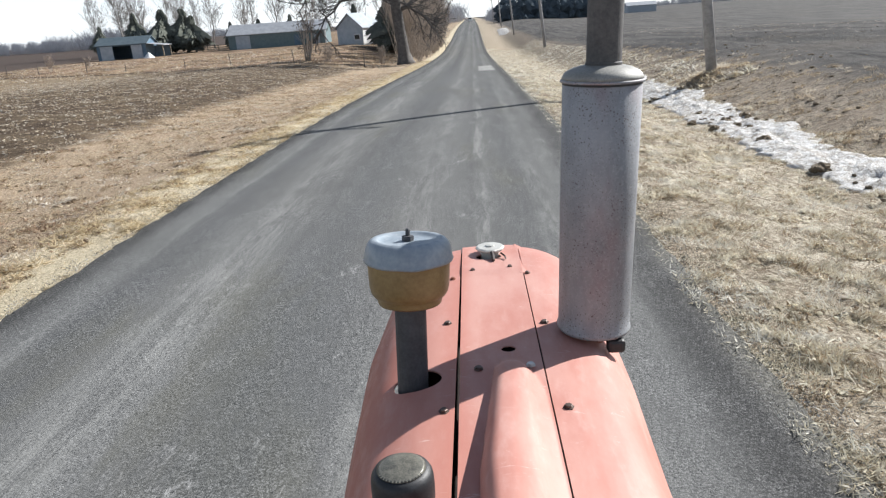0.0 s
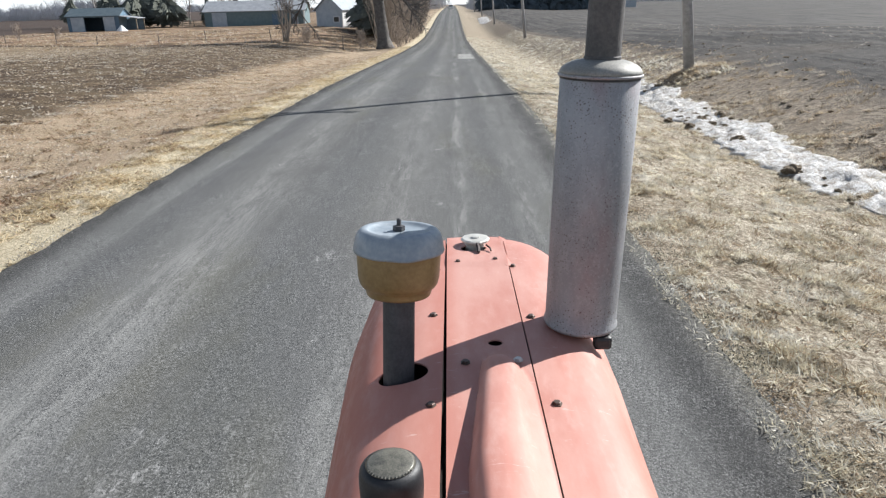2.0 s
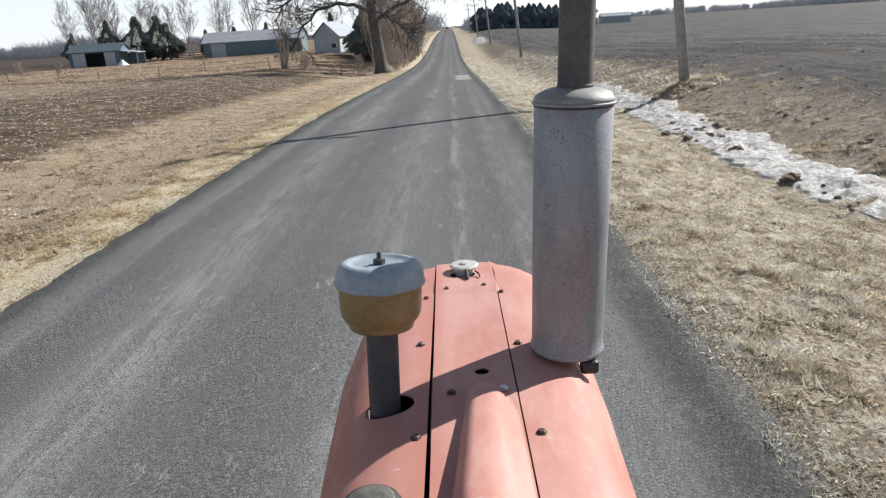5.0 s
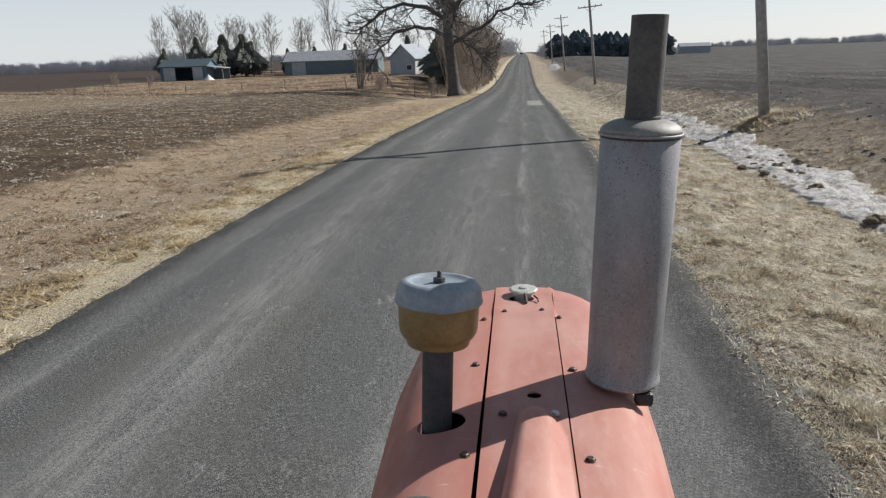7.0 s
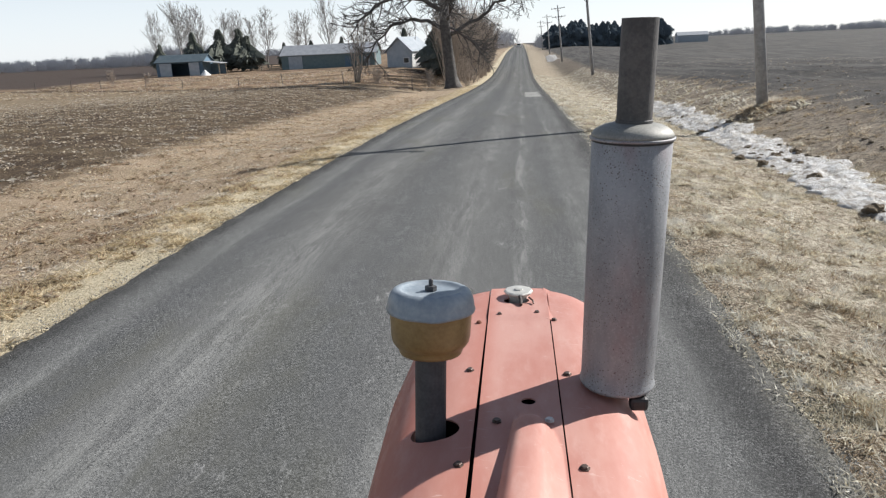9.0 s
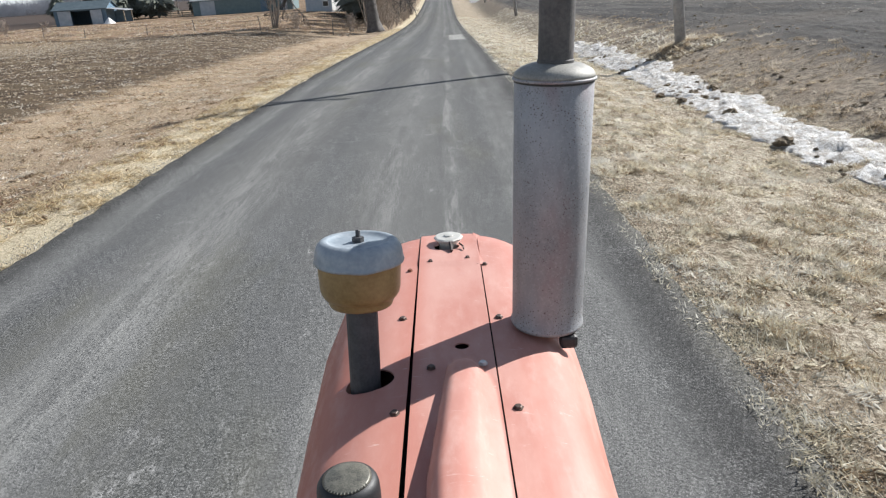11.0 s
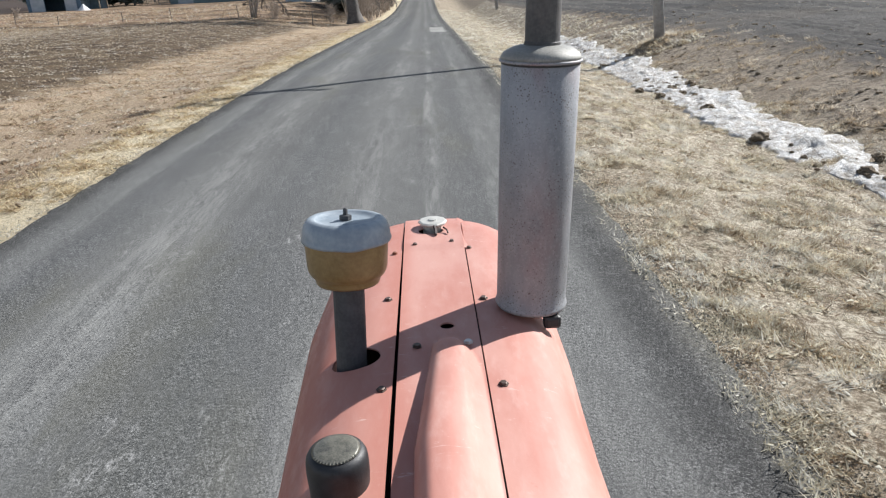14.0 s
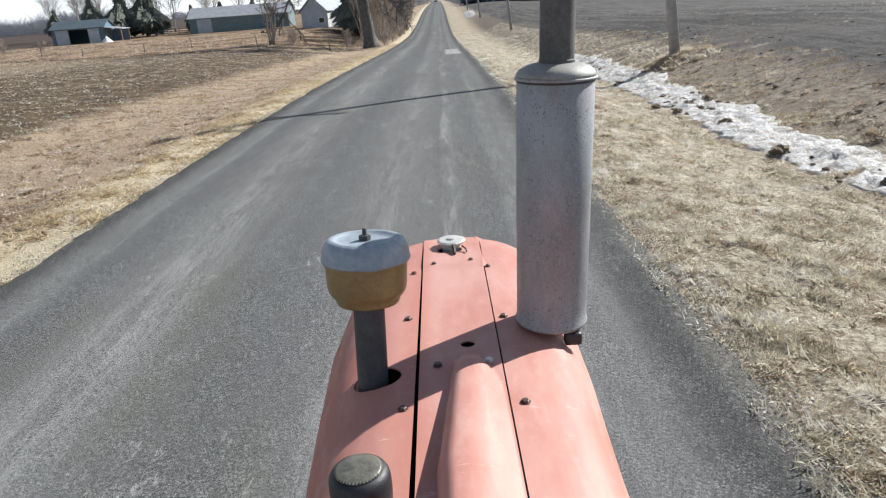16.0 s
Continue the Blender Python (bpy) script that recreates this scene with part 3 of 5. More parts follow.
def make_tractor():
    root = empty("tractor", rz=0.4, label="old red farm tractor with faded hood on the road", category="tractor")
    front = lambda x: 2.262 - 1.8 * x * x
    flat = lambda x, y: 0.0

    def rib(x, y):
        """The raised rib along the back of the centre panel."""
        tip = 1.37 - (0.075 if x < 0.026 else 0.17) * (abs(x - 0.026) / 0.07) ** 2.2
        if y > tip:
            return 0.003 * min(1.0, max(0.0, (y - 1.955) / 0.012)) - 0.02 * max(0.0, y - 1.967)
        rise = min(1.0, (tip - y) / 0.06)
        rise = math.sqrt(max(0.0, 1 - (1 - rise) ** 2)) * (0.024 + 0.075 * (tip - y))
        k = min(1.0, (1.36 - y) / 0.4)
        xl, xc, xr = -0.014 - 0.042 * k, 0.012 - 0.034 * k, 0.09
        if x < xl or x > xr:
            return 0.0
        if x < xc:
            s = (x - xl) / (xc - xl)
            s = math.sqrt(1 - (1 - s) ** 2)
        else:
            u = (x - xc) / (xr - xc)
            s = 1 - u ** 2.6 if u < 0.55 else (1 - 0.55**2.6) * (1 - (u - 0.55) / 0.45)
        return rise * s

    side = [(0.0985, 1.689), (0.13, 1.688), (0.16, 1.685), (0.19, 1.679), (0.22, 1.669), (0.245, 1.656), (0.27, 1.634), (0.292, 1.602), (0.308, 1.565), (0.32, 1.52), (0.329, 1.47), (0.336, 1.4), (0.34, 1.31), (0.34, 1.2)]
    mid = [(-0.0945 + 0.189 * i / 70, 1.693) for i in range(71)]
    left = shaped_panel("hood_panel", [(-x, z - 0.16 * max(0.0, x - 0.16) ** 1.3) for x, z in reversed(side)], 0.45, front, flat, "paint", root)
    right = shaped_panel("hood_panel", side, 0.45, front, flat, "paint", root)
    centre = shaped_panel("hood_panel", mid, 0.45, lambda x: 2.27 - 0.9 * x * x, rib, "paint", root, ny=90)
    # the side panels swell ahead of the muffler; the seam beside the left one gapes towards the seat
    for panel, swell, gape in ((left, [(0.45, 0.98), (1.05, 1.075), (1.3, 1.14), (1.66, 1.205), (1.95, 1.13), (2.27, 1.0)], 0.007), (right, [(0.45, 0.95), (1.07, 0.98), (1.25, 1.02), (1.44, 1.07), (1.7, 1.09), (2.27, 1.02)], 0.0)):
        ys, ks = zip(*swell)
        for v in panel.data.vertices:
            x, y = abs(v.co.x), v.co.y
            x = 0.1 + (x - 0.1) * float(np.interp(y, ys, ks)) if x > 0.1 else x
            x += gape * min(1.0, max(0.0, (2.1 - y) / 1.15))
            v.co.x = math.copysign(x, v.co.x)
    # ahead of its end the right seam is pressed shut
    part("seam_fold", (lambda q: (q + [(x, y, z - 0.006) for x, y, z in q], [(0, 1, 2, 3), (7, 6, 5, 4), (0, 4, 5, 1), (1, 5, 6, 2), (2, 6, 7, 3), (3, 7, 4, 0)]))([(0.086, 1.945, 1.6945), (0.108, 1.945, 1.6895), (0.108, 2.235, 1.6785), (0.086, 2.25, 1.685)]), "paint", root)
    punch(left, -0.2, 1.325, 0.056, 0.8)
    punch(centre, 0.011, 1.442, 0.0175, 0.9)
    punch(centre, -0.022, 2.105, 0.042, 0.72)
    v, f = [], []
    n = 14
    for i in range(n + 1):
        x = -0.34 + 0.68 * i / n
        top = np.interp(abs(x), [p for p, q in side[:-1]], [q for p, q in side[:-1]]) - 0.022
        v += [(x, front(x) - 0.02, top), (x, front(x) - 0.05, 0.75)]
    f = [(2 * i, 2 * i + 1, 2 * i + 3, 2 * i + 2) for i in range(n)]
    part("grille", (v, f), "iron", root, "dark front grille")
    # bolts
    for x, y, z, k in ((-0.129, 1.62, 1.688, "bolt"), (-0.126, 1.198, 1.688, "bolt"), (-0.052, 1.359, 1.694, "bolt"), (0.066, 1.36, 1.6975, "bright"), (0.122, 1.6, 1.6885, "bolt"), (0.128, 1.196, 1.688, "bolt"), (0.057, 2.0, 1.694, "bolt"), (-0.06, 1.985, 1.694, "bolt"), (0.108, 1.95, 1.689, "bolt"), (-0.122, 1.93, 1.689, "rust")):
        hex_bolt(root, x, y - (0.012 if y < 1.7 else 0.004), z, 0.0065 if y > 1.9 else 0.0085, k, x * 9)
    # radiator cap in its opening
    cap = part("radiator_cap", lathe([(0.033, 1.64), (0.033, 1.706), (0.046, 1.708), (0.049, 1.711), (0.0485, 1.715), (0.043, 1.718), (0.016, 1.719), (0.014, 1.723), (0.005, 1.724)], 10, (0.0, 2.14, 0.0)), "white_cap", root, "pale metal radiator cap")
    part("lever", tube([(0.004, 2.095, 1.712), (0.008, 2.075, 1.704), (0.008, 2.05, 1.699)], [0.005, 0.007, 0.005], 6), "iron", cap)
    part("chain", tube([(0.034, 2.095, 1.708), (0.046, 2.08, 1.703), (0.048, 2.062, 1.699)], [0.003, 0.003, 0.003], 5), "bolt", cap)
    part("filler_neck", lathe([(0.036, 1.5), (0.036, 1.66), (0.033, 1.66), (0.033, 1.6)], 20, (-0.006, 2.085, 0)), "iron", root)
    part("engine_cover", box((-0.26, 0.5, 1.12), (0.26, 2.0, 1.52), 0.02), "iron", root)
    # air pre-cleaner on its stack
    tilt = Matrix.Rotation(radians(2.2), 3, "Y") @ Matrix.Rotation(radians(-6.0), 3, "X")
    base = (-0.205, 1.327, 1.592)
    part("intake_pipe", lathe([(0.035, 0.0), (0.035, 0.275)], 28, base, tilt), "pipe", root, "dark intake pipe", smooth=False)
    bowl = part("precleaner_neck", lathe([(0.036, 0.262), (0.048, 0.265), (0.068, 0.272), (0.07, 0.28)], 40, base, tilt), "rust", root, smooth=True)
    part("bowl", lathe([(0.05, 0.271), (0.069, 0.273), (0.071, 0.278), (0.0715, 0.287), (0.0795, 0.292), (0.085, 0.301), (0.0875, 0.313), (0.0905, 0.37), (0.09, 0.376)], 44, base, tilt), "bowl", bowl, "yellowed plastic dust bowl", smooth=True)
    v, f = lathe([(0.09, 0.367), (0.0965, 0.3685), (0.098, 0.373), (0.096, 0.378), (0.095, 0.386), (0.0928, 0.398), (0.0885, 0.408), (0.0825, 0.4145), (0.0765, 0.4175), (0.071, 0.418), (0.066, 0.4155), (0.062, 0.412), (0.05, 0.41), (0.035, 0.41), (0.02, 0.411), (0.0, 0.411)], 48, base, tilt)
    for p in v:
        # a dent in the sunward shoulder and a hollow in the dished top
        d1 = (p - (Vector(base) + Vector((0.042, -0.068, 0.412)))).length
        d2 = (p - (Vector(base) + Vector((-0.03, -0.05, 0.41)))).length
        p.z -= 0.02 * math.exp(-((d1 / 0.03) ** 2)) + 0.006 * math.exp(-((d2 / 0.03) ** 2))
    part("cap", (v, f), "zinc", bowl, "dented galvanised cap", smooth=True)
    v, f = lathe([(0.013, 0.412), (0.013, 0.422), (0.005, 0.423), (0.005, 0.436), (0.003, 0.438)], 6, base, tilt)
    part("wing_nut", (v, f), "pipe", bowl)
    # muffler
    mx, my, mz = 0.241, 1.55, 1.69
    lean = Matrix.Rotation(radians(1.6), 3, "Y")
    body = part("muffler", lathe([(0.072, 0.0), (0.088, 0.001), (0.091, 0.006), (0.0905, 0.011), (0.0875, 0.015), (0.0875, 0.06), (0.0885, 0.3), (0.0885, 0.597), (0.0865, 0.599), (0.0865, 0.603), (0.0935, 0.604), (0.0935, 0.6085), (0.091, 0.61)], 56, (mx, my, mz), lean), "muffler", root, "grey pitted steel muffler", smooth=True)
    # black ring added to deepen the shade under the muffler's lip
    part("lip_shade", lathe([(0.0875, 0.5985), (0.0892, 0.599), (0.0892, 0.603), (0.0875, 0.6035)], 56, (mx, my, mz), lean), "black", body, "dark ring deepening the shade below the muffler end")
    part("muffler_top", lathe([(0.091, 0.6095), (0.0895, 0.616), (0.085, 0.623), (0.077, 0.629), (0.064, 0.635), (0.05, 0.6385), (0.041, 0.6395)], 56, (mx, my, mz), lean), "dome", body, "domed dusty muffler end", smooth=True)
    part("exhaust_pipe", lathe([(0.0405, 0.634), (0.0405, 0.645), (0.039, 0.647), (0.039, 0.86), (0.0355, 0.859), (0.0355, 0.68)], 40, (mx + 0.002, my, mz), lean), "soot", root, "sooty steel exhaust pipe", smooth=False)
    part("muffler_neck", lathe([(0.035, 1.55), (0.035, 1.69)], 24, (mx - 0.01, my, 0)), "rust", root)
    part("bracket", box((0.262, 1.468, 1.652), (0.306, 1.498, 1.687), 0.009), "black", root, "black clamp bracket")
    # black breather cap beside the rib
    cx, cy = -0.183, 0.915
    brk = part("breather", lathe([(0.0515, 1.62), (0.0515, 1.69), (0.0525, 1.702), (0.053, 1.72), (0.0525, 1.736), (0.051, 1.745), (0.047, 1.752), (0.041, 1.7555), (0.036, 1.7565), (0.014, 1.758), (0.0, 1.758)], 48, (cx, cy, 0)), "black", root, "black cap with worn raised lettering", smooth=True)
    part("dusty_top", lathe([(0.041, 1.7563), (0.036, 1.7585), (0.013, 1.7605), (0.0, 1.7607)], 40, (cx, cy, 0)), "cap_dust", brk, "dusty worn cap top", smooth=True)
    for i in range(15):
        a = radians(212 + i * 8.5)
        k = 0.0026 if i % 4 else 0.0018
        b = box((-0.0011, -k, 0), (0.0011, k, 0.0014), 0.0004)
        bmesh.ops.transform(b, matrix=Matrix.Translation((cx + 0.0385 * math.cos(a), cy + 0.0385 * math.sin(a), 1.7568)) @ Matrix.Rotation(a + math.pi / 2, 4, "Z") @ Matrix.Rotation(radians(8), 4, "X"), verts=b.verts)
        part("raised_mark", b, "cap_dust", brk)
    # what carries the hood
    part("chassis", box((-0.2, -0.6, 0.62), (0.2, 1.95, 1.13), 0.03), "iron", root)
    part("steering_post", tube([(0, 1.85, 1.1), (0, 1.85, 0.3)], [0.07, 0.07], 14), "iron", root)
    for x, y, r, w in ((-0.16, 1.85, 0.34, 0.15), (0.16, 1.85, 0.34, 0.15), (-0.82, -0.55, 0.72, 0.38), (0.82, -0.55, 0.72, 0.38)):
        spin = Matrix.Rotation(radians(90), 3, "Y")
        wheel = part("wheel", lathe([(0.05, -w * 0.55), (0.09, -w * 0.55), (0.09, w * 0.55), (0.05, w * 0.55)], 24, (x, y, r + 0.02), spin), "iron", root)
        part("tyre", lathe([(r * 0.6, -w / 2), (r * 0.9, -w / 2), (r, -w * 0.3), (r, w * 0.3), (r * 0.9, w / 2), (r * 0.6, w / 2)], 40, (x, y, r + 0.02), spin), "tyre", wheel, smooth=False)
        part("rim", lathe([(0.06, -w * 0.3), (r * 0.62, -w * 0.3), (r * 0.62, w * 0.3), (0.06, w * 0.3)], 32, (x, y, r + 0.02), spin), "paint", wheel)
    part("rear_axle", tube([(-0.82, -0.55, 0.74), (0.82, -0.55, 0.74)], [0.09, 0.09], 14), "iron", root)
    part("front_axle", tube([(-0.16, 1.85, 0.36), (0.16, 1.85, 0.36)], [0.05, 0.05], 12), "iron", root)
    return root


make_tractor()


# ---- plants ----
def branch_out(start, way, length, radius, level, rng, bits, spread=0.8, kids=5, rise=0.25, last=2, thin=0.012):
    """A wandering branch with its side branches; bits gathers (level, tube)."""
    n = 5 if level == 0 else 4
    pts, rad, p, w = [Vector(start)], [radius], Vector(start), Vector(way).normalized()
    for k in range(n):
        w = (w + Vector(rng.uniform(-1, 1, 3)) * 0.2 + Vector((0, 0, rise * 0.3))).normalized()
        p = p + w * length / n
        pts.append(p.copy())
        rad.append(max(thin, radius * (1 - 0.75 * (k + 1) / n)))
    bits.append((level, tube(pts, rad, 6 if level == 0 else 4 if radius > 0.05 else 3, cap=False)))
    if level >= last:
        return
    for i in range(kids):
        t = rng.uniform(0.3, 1.0)
        k = min(int(t * n), n - 1)
        q = pts[k].lerp(pts[k + 1], t * n - k)
        side = Vector(rng.uniform(-1, 1, 3)) * spread
        branch_out(q, (pts[k + 1] - pts[k]).normalized() + side, length * rng.uniform(0.4, 0.62), max(thin, rad[k] * 0.55), level + 1, rng, bits, spread, kids, rise, last, thin)


def bare_tree(name, x, y, height, radius, seed, material, label, category="tree", kids=8, spread=0.75, stems=1, thin=0.02, fork=0.3, last=3, group=""):
    rng = np.random.RandomState(seed)
    root = empty(name, x, y, gz(x, y) - 0.05, label=label, category=category, group=group)
    stem, crown = [], []
    for s in range(stems):
        lean = Vector((rng.uniform(-0.25, 0.25), rng.uniform(-0.25, 0.25), 1)) if stems > 1 else Vector((rng.uniform(-0.06, 0.06), 0, 1))
        off = Vector((rng.uniform(-0.3, 0.3), rng.uniform(-0.3, 0.3), 0)) if stems > 1 else Vector((0, 0, 0))
        pts, rad, p = [], [], off.copy()
        for k in range(8):
            pts.append(p.copy())
            rad.append(max(thin, radius * (1 - 0.9 * k / 7) * (1.35 if k == 0 else 1)))
            p = p + (lean + Vector(rng.uniform(-0.12, 0.12, 3))).normalized() * height / 7.4
        stem.append(tube(pts, rad, 7))
        for i in range(kids * 3):
            t = rng.uniform(fork, 0.98)
            k = min(int(t * 7), 6)
            q = pts[k].lerp(pts[k + 1], t * 7 - k)
            a = rng.uniform(0, 2 * math.pi)
            way = Vector((math.cos(a) * spread, math.sin(a) * spread, rng.uniform(0.5, 1.1)))
            bits = []
            branch_out(q, way, height * rng.uniform(0.2, 0.42) * (1.15 - 0.6 * t), max(thin, rad[k] * 0.33), 0, rng, bits, 0.6, 5, 0.3, last - 1, thin)
            crown += [b for _, b in bits]
    part("trunk", join(*stem), material, root, smooth=True)
    part("crown", join(*crown), material, root, "bare twiggy crown")
    return root


def make_oak(x, y):
    rng = np.random.RandomState(11)
    root = empty("oak_tree", x, y, gz(x, y) - 0.1, label="huge bare oak with dark rugged trunk beside road", category="tree")
    trunk = [(0.45, 0, 0), (0.42, 0, 0.5), (0.34, 0, 1.4), (0.14, 0, 3.5), (-0.1, 0, 6.0), (-0.22, 0.05, 8.5), (-0.1, 0.1, 10.5), (0.25, 0.1, 13.0), (0.4, 0.0, 15.5), (0.3, 0.2, 18)]
    rad = [1.05, 0.82, 0.68, 0.62, 0.6, 0.58, 0.46, 0.32, 0.2, 0.08]
    v, f = tube(trunk, rad, 18)
    for p in v:
        a = math.atan2(p.y, p.x - 0.4)
        low = max(0.0, 1 - p.z / 1.6)
        p.x += math.cos(a) * low * 0.28 * max(0, math.sin(a * 5 + 0.6))
        p.y += math.sin(a) * low * 0.28 * max(0, math.sin(a * 5 + 0.6))
    part("trunk", (v, f), "bark", root, "dark furrowed trunk with spreading foot", smooth=True)
    limbs = [
        ([(-0.2, 0, 6.6), (-2.0, 0.2, 7.6), (-4.2, 0.4, 8.1), (-6.4, 0.2, 7.3), (-8.2, 0, 5.6), (-9.4, 0, 3.9)], 0.25),
        ([(-0.3, 0, 8.6), (-2.6, -0.5, 9.9), (-5.2, -0.8, 10.6), (-7.8, -1, 9.7), (-9.8, -1, 8.0), (-11.2, -1, 6.3)], 0.28),
        ([(0.1, 0, 6.0), (1.8, 0.2, 6.9), (3.6, 0.4, 7.6), (5.6, 0.6, 9.2), (7.6, 0.6, 10.0), (9.8, 0.4, 10.1)], 0.27),
        ([(0.1, 0, 9.2), (1.4, -0.4, 10.8), (3.4, -0.8, 12.2), (5.6, -0.6, 14.0), (7.2, -0.4, 14.6)], 0.36),
        ([(-0.2, 0.1, 10.0), (-1.6, 0.6, 12.4), (-3.6, 1.0, 14.2), (-6.0, 1.2, 15.4)], 0.34),
        ([(0.0, 0, 7.6), (0.6, -2.0, 8.6), (0.9, -4.4, 9.4), (0.4, -6.4, 9.0)], 0.28),
        ([(0.0, 0.2, 7.9), (-0.6, 2.2, 9.2), (-1.2, 5.0, 10.4), (-1.4, 7.0, 10.6)], 0.28),
        ([(0.1, 0, 6.9), (1.3, -0.6, 6.4), (2.8, -1.0, 5.2), (3.8, -1.2, 4.1)], 0.15),
    ]
    twigs = []
    for pts, r in limbs:
        n = len(pts)
        rr = [max(0.05, r * (1 - 0.8 * k / (n - 1))) for k in range(n)]
        fine = []
        for k in range(n - 1):
            for t in (0, 0.5):
                fine.append(Vector(pts[k]).lerp(Vector(pts[k + 1]), t) + Vector(rng.uniform(-0.16, 0.16, 3)))
        fine[0] = Vector(pts[0])
        fine.append(Vector(pts[-1]))
        part("limb", tube(fine, list(np.interp(np.linspace(0, n - 1, len(fine)), range(n), rr)), 9), "bark", root, smooth=True)
        for i in range(23):
            t = rng.uniform(0.25, 1.0) * (len(fine) - 1)
            k = min(int(t), len(fine) - 2)
            q = fine[k].lerp(fine[k + 1], t - k)
            way = (fine[k + 1] - fine[k]).normalized() + Vector(rng.uniform(-1, 1, 3)) * 1.0 + Vector((0, 0, 0.15))
            bits = []
            branch_out(q, way, rng.uniform(1.6, 3.4), 0.085, 0, rng, bits, 0.9, 5, 0.05, 2, 0.02)
            twigs += [b for _, b in bits]
    part("crown", join(*twigs), "bark", root, "gnarled bare twigs")
    return root


def make_conifer(name, x, y, height, radius, seed, label, group="", material="needle"):
    """A dark conifer: a trunk and a crown of many ragged drooping sprays."""
    rng = np.random.RandomState(seed)
    root = empty(name, x, y, gz(x, y) - 0.05, label=label, category="tree", group=group)
    part("trunk", tube([(0, 0, 0), (0, 0, height * 0.5), (0, 0, height * 0.97)], [height * 0.02, height * 0.014, 0.02], 7), "bark", root)
    verts, faces = [], []
    for k in range(2600):
        t = rng.uniform(0.06, 1.0) ** 0.85
        z = height * t
        a = rng.uniform(0, 2 * math.pi)
        lobe = 1 + 0.75 * noise.noise(Vector((math.cos(a) * 1.2, math.sin(a) * 1.2, z * 0.55 + seed * 3)))
        reach = radius * (1 - t) ** 0.36 * (0.62 + 0.38 * math.sin(math.pi * min(1.0, t * 1.35))) * lobe * (1 + 0.25 * math.sin(9 * t + seed)) * rng.uniform(0.35, 1.15) + 0.12
        o = Vector((math.cos(a), math.sin(a), 0))
        s = Vector((-math.sin(a), math.cos(a), 0))
        w = reach * rng.uniform(0.1, 0.22) + 0.06
        root_p = Vector((0, 0, z)) + o * reach * 0.15
        mid_p = Vector((0, 0, z - 0.04 * reach + rng.uniform(-0.1, 0.2))) + o * reach * 0.6
        tip = Vector((0, 0, z - reach * rng.uniform(0.05, 0.35))) + o * reach
        n = len(verts)
        verts += [root_p, mid_p + s * w + Vector((0, 0, -w * 0.5)), tip, mid_p - s * w + Vector((0, 0, -w * 0.5)), mid_p + Vector((0, 0, w * 0.5))]
        faces += [(n, n + 1, n + 4), (n + 1, n + 2, n + 4), (n + 2, n + 3, n + 4), (n + 3, n, n + 4)]
    part("crown", (verts, faces), material, root, "dense dark green needles")
    return root


def copies(ob, spots, label=""):
    for x, y, s, r in spots:
        x += 2.4 if x < -10 and y > 120 else 0
        c = copy_thing(ob, pose(x, y, gz(x, y) - 0.05, 0, 0, r) @ Matrix.Scale(s, 4))
        if label:
            tagged(c, label)


make_oak(-8.4, 81)
bare_tree("yard_tree", -19.0, 80, 6.5, 0.1, 5, "twig", "small bare multi-stemmed tree by the fence", kids=3, stems=6, thin=0.011, fork=0.25, last=2)
bare_tree("poplar_tree", -45.6, 168, 17, 0.24, 21, "grey_bark", "tall slim bare tree behind the long barn", kids=12, spread=0.4, thin=0.014, fork=0.15)
birch = bare_tree("bare_tree", -80.6, 168, 14, 0.2, 31, "grey_bark", "bare pale tree behind the farm sheds", kids=12, spread=0.45, thin=0.014, fork=0.2, group="bare trees behind the sheds")
ash = bare_tree("bare_tree", -63.6, 172, 12.5, 0.2, 32, "grey_bark", "bare pale tree behind the farm sheds", kids=12, spread=0.5, thin=0.014, fork=0.25, group="bare trees behind the sheds")
copies(birch, [(-88, 172, 0.95, 40), (-79, 176, 0.9, 120), (-84, 163, 1.05, 310), (-71, 165, 0.8, 15), (-58, 178, 0.85, 200), (-41, 178, 0.75, 300)])
copies(ash, [(-92, 166, 1.0, 70), (-76, 180, 1.0, 160), (-68, 168, 0.85, 95), (-86, 178, 1.1, 222), (-61, 182, 0.95, 250), (-33, 185, 0.8, 20)])
spruce = make_conifer("spruce_tree", -73.1, 152, 8.8, 2.9, 3, "dark green spruce beside the farm sheds", "spruces on the farm")
pine = make_conifer("spruce_tree", -63.6, 155, 9.2, 4.0, 4, "dark green spruce beside the farm sheds", "spruces on the farm")
copies(spruce, [(-82.5, 150, 0.75, 50), (-56.6, 158, 0.66, 90), (-52.3, 165, 0.7, 140), (-71, 154, 0.72, 200), (-45, 166, 0.75, 33), (-25.5, 140, 0.8, 77), (-19.5, 142, 0.95, 10), (-30, 168, 0.8, 4)])
copies(pine, [(-69.8, 153, 1.0, 70), (-62.5, 151, 0.82, 140), (-12.4, 112, 0.75, 20), (-10.6, 118, 0.7, 200), (-14.0, 118, 0.8, 280)])

for sx, sy, sh, seed in ((-62.5, 101, 2.2, 61), (-58.0, 103, 1.6, 62), (-16.5, 79.5, 1.7, 63), (-10.8, 82.5, 2.0, 64), (-6.4, 84.0, 1.5, 65)):
    bare_tree("bare_shrub", sx, sy, sh, 0.035, seed, "twig", "low leafless brown shrub in the rough grass", "shrub", kids=3, stems=7, thin=0.012, fork=0.15, last=2, group="shrubs along the yard")

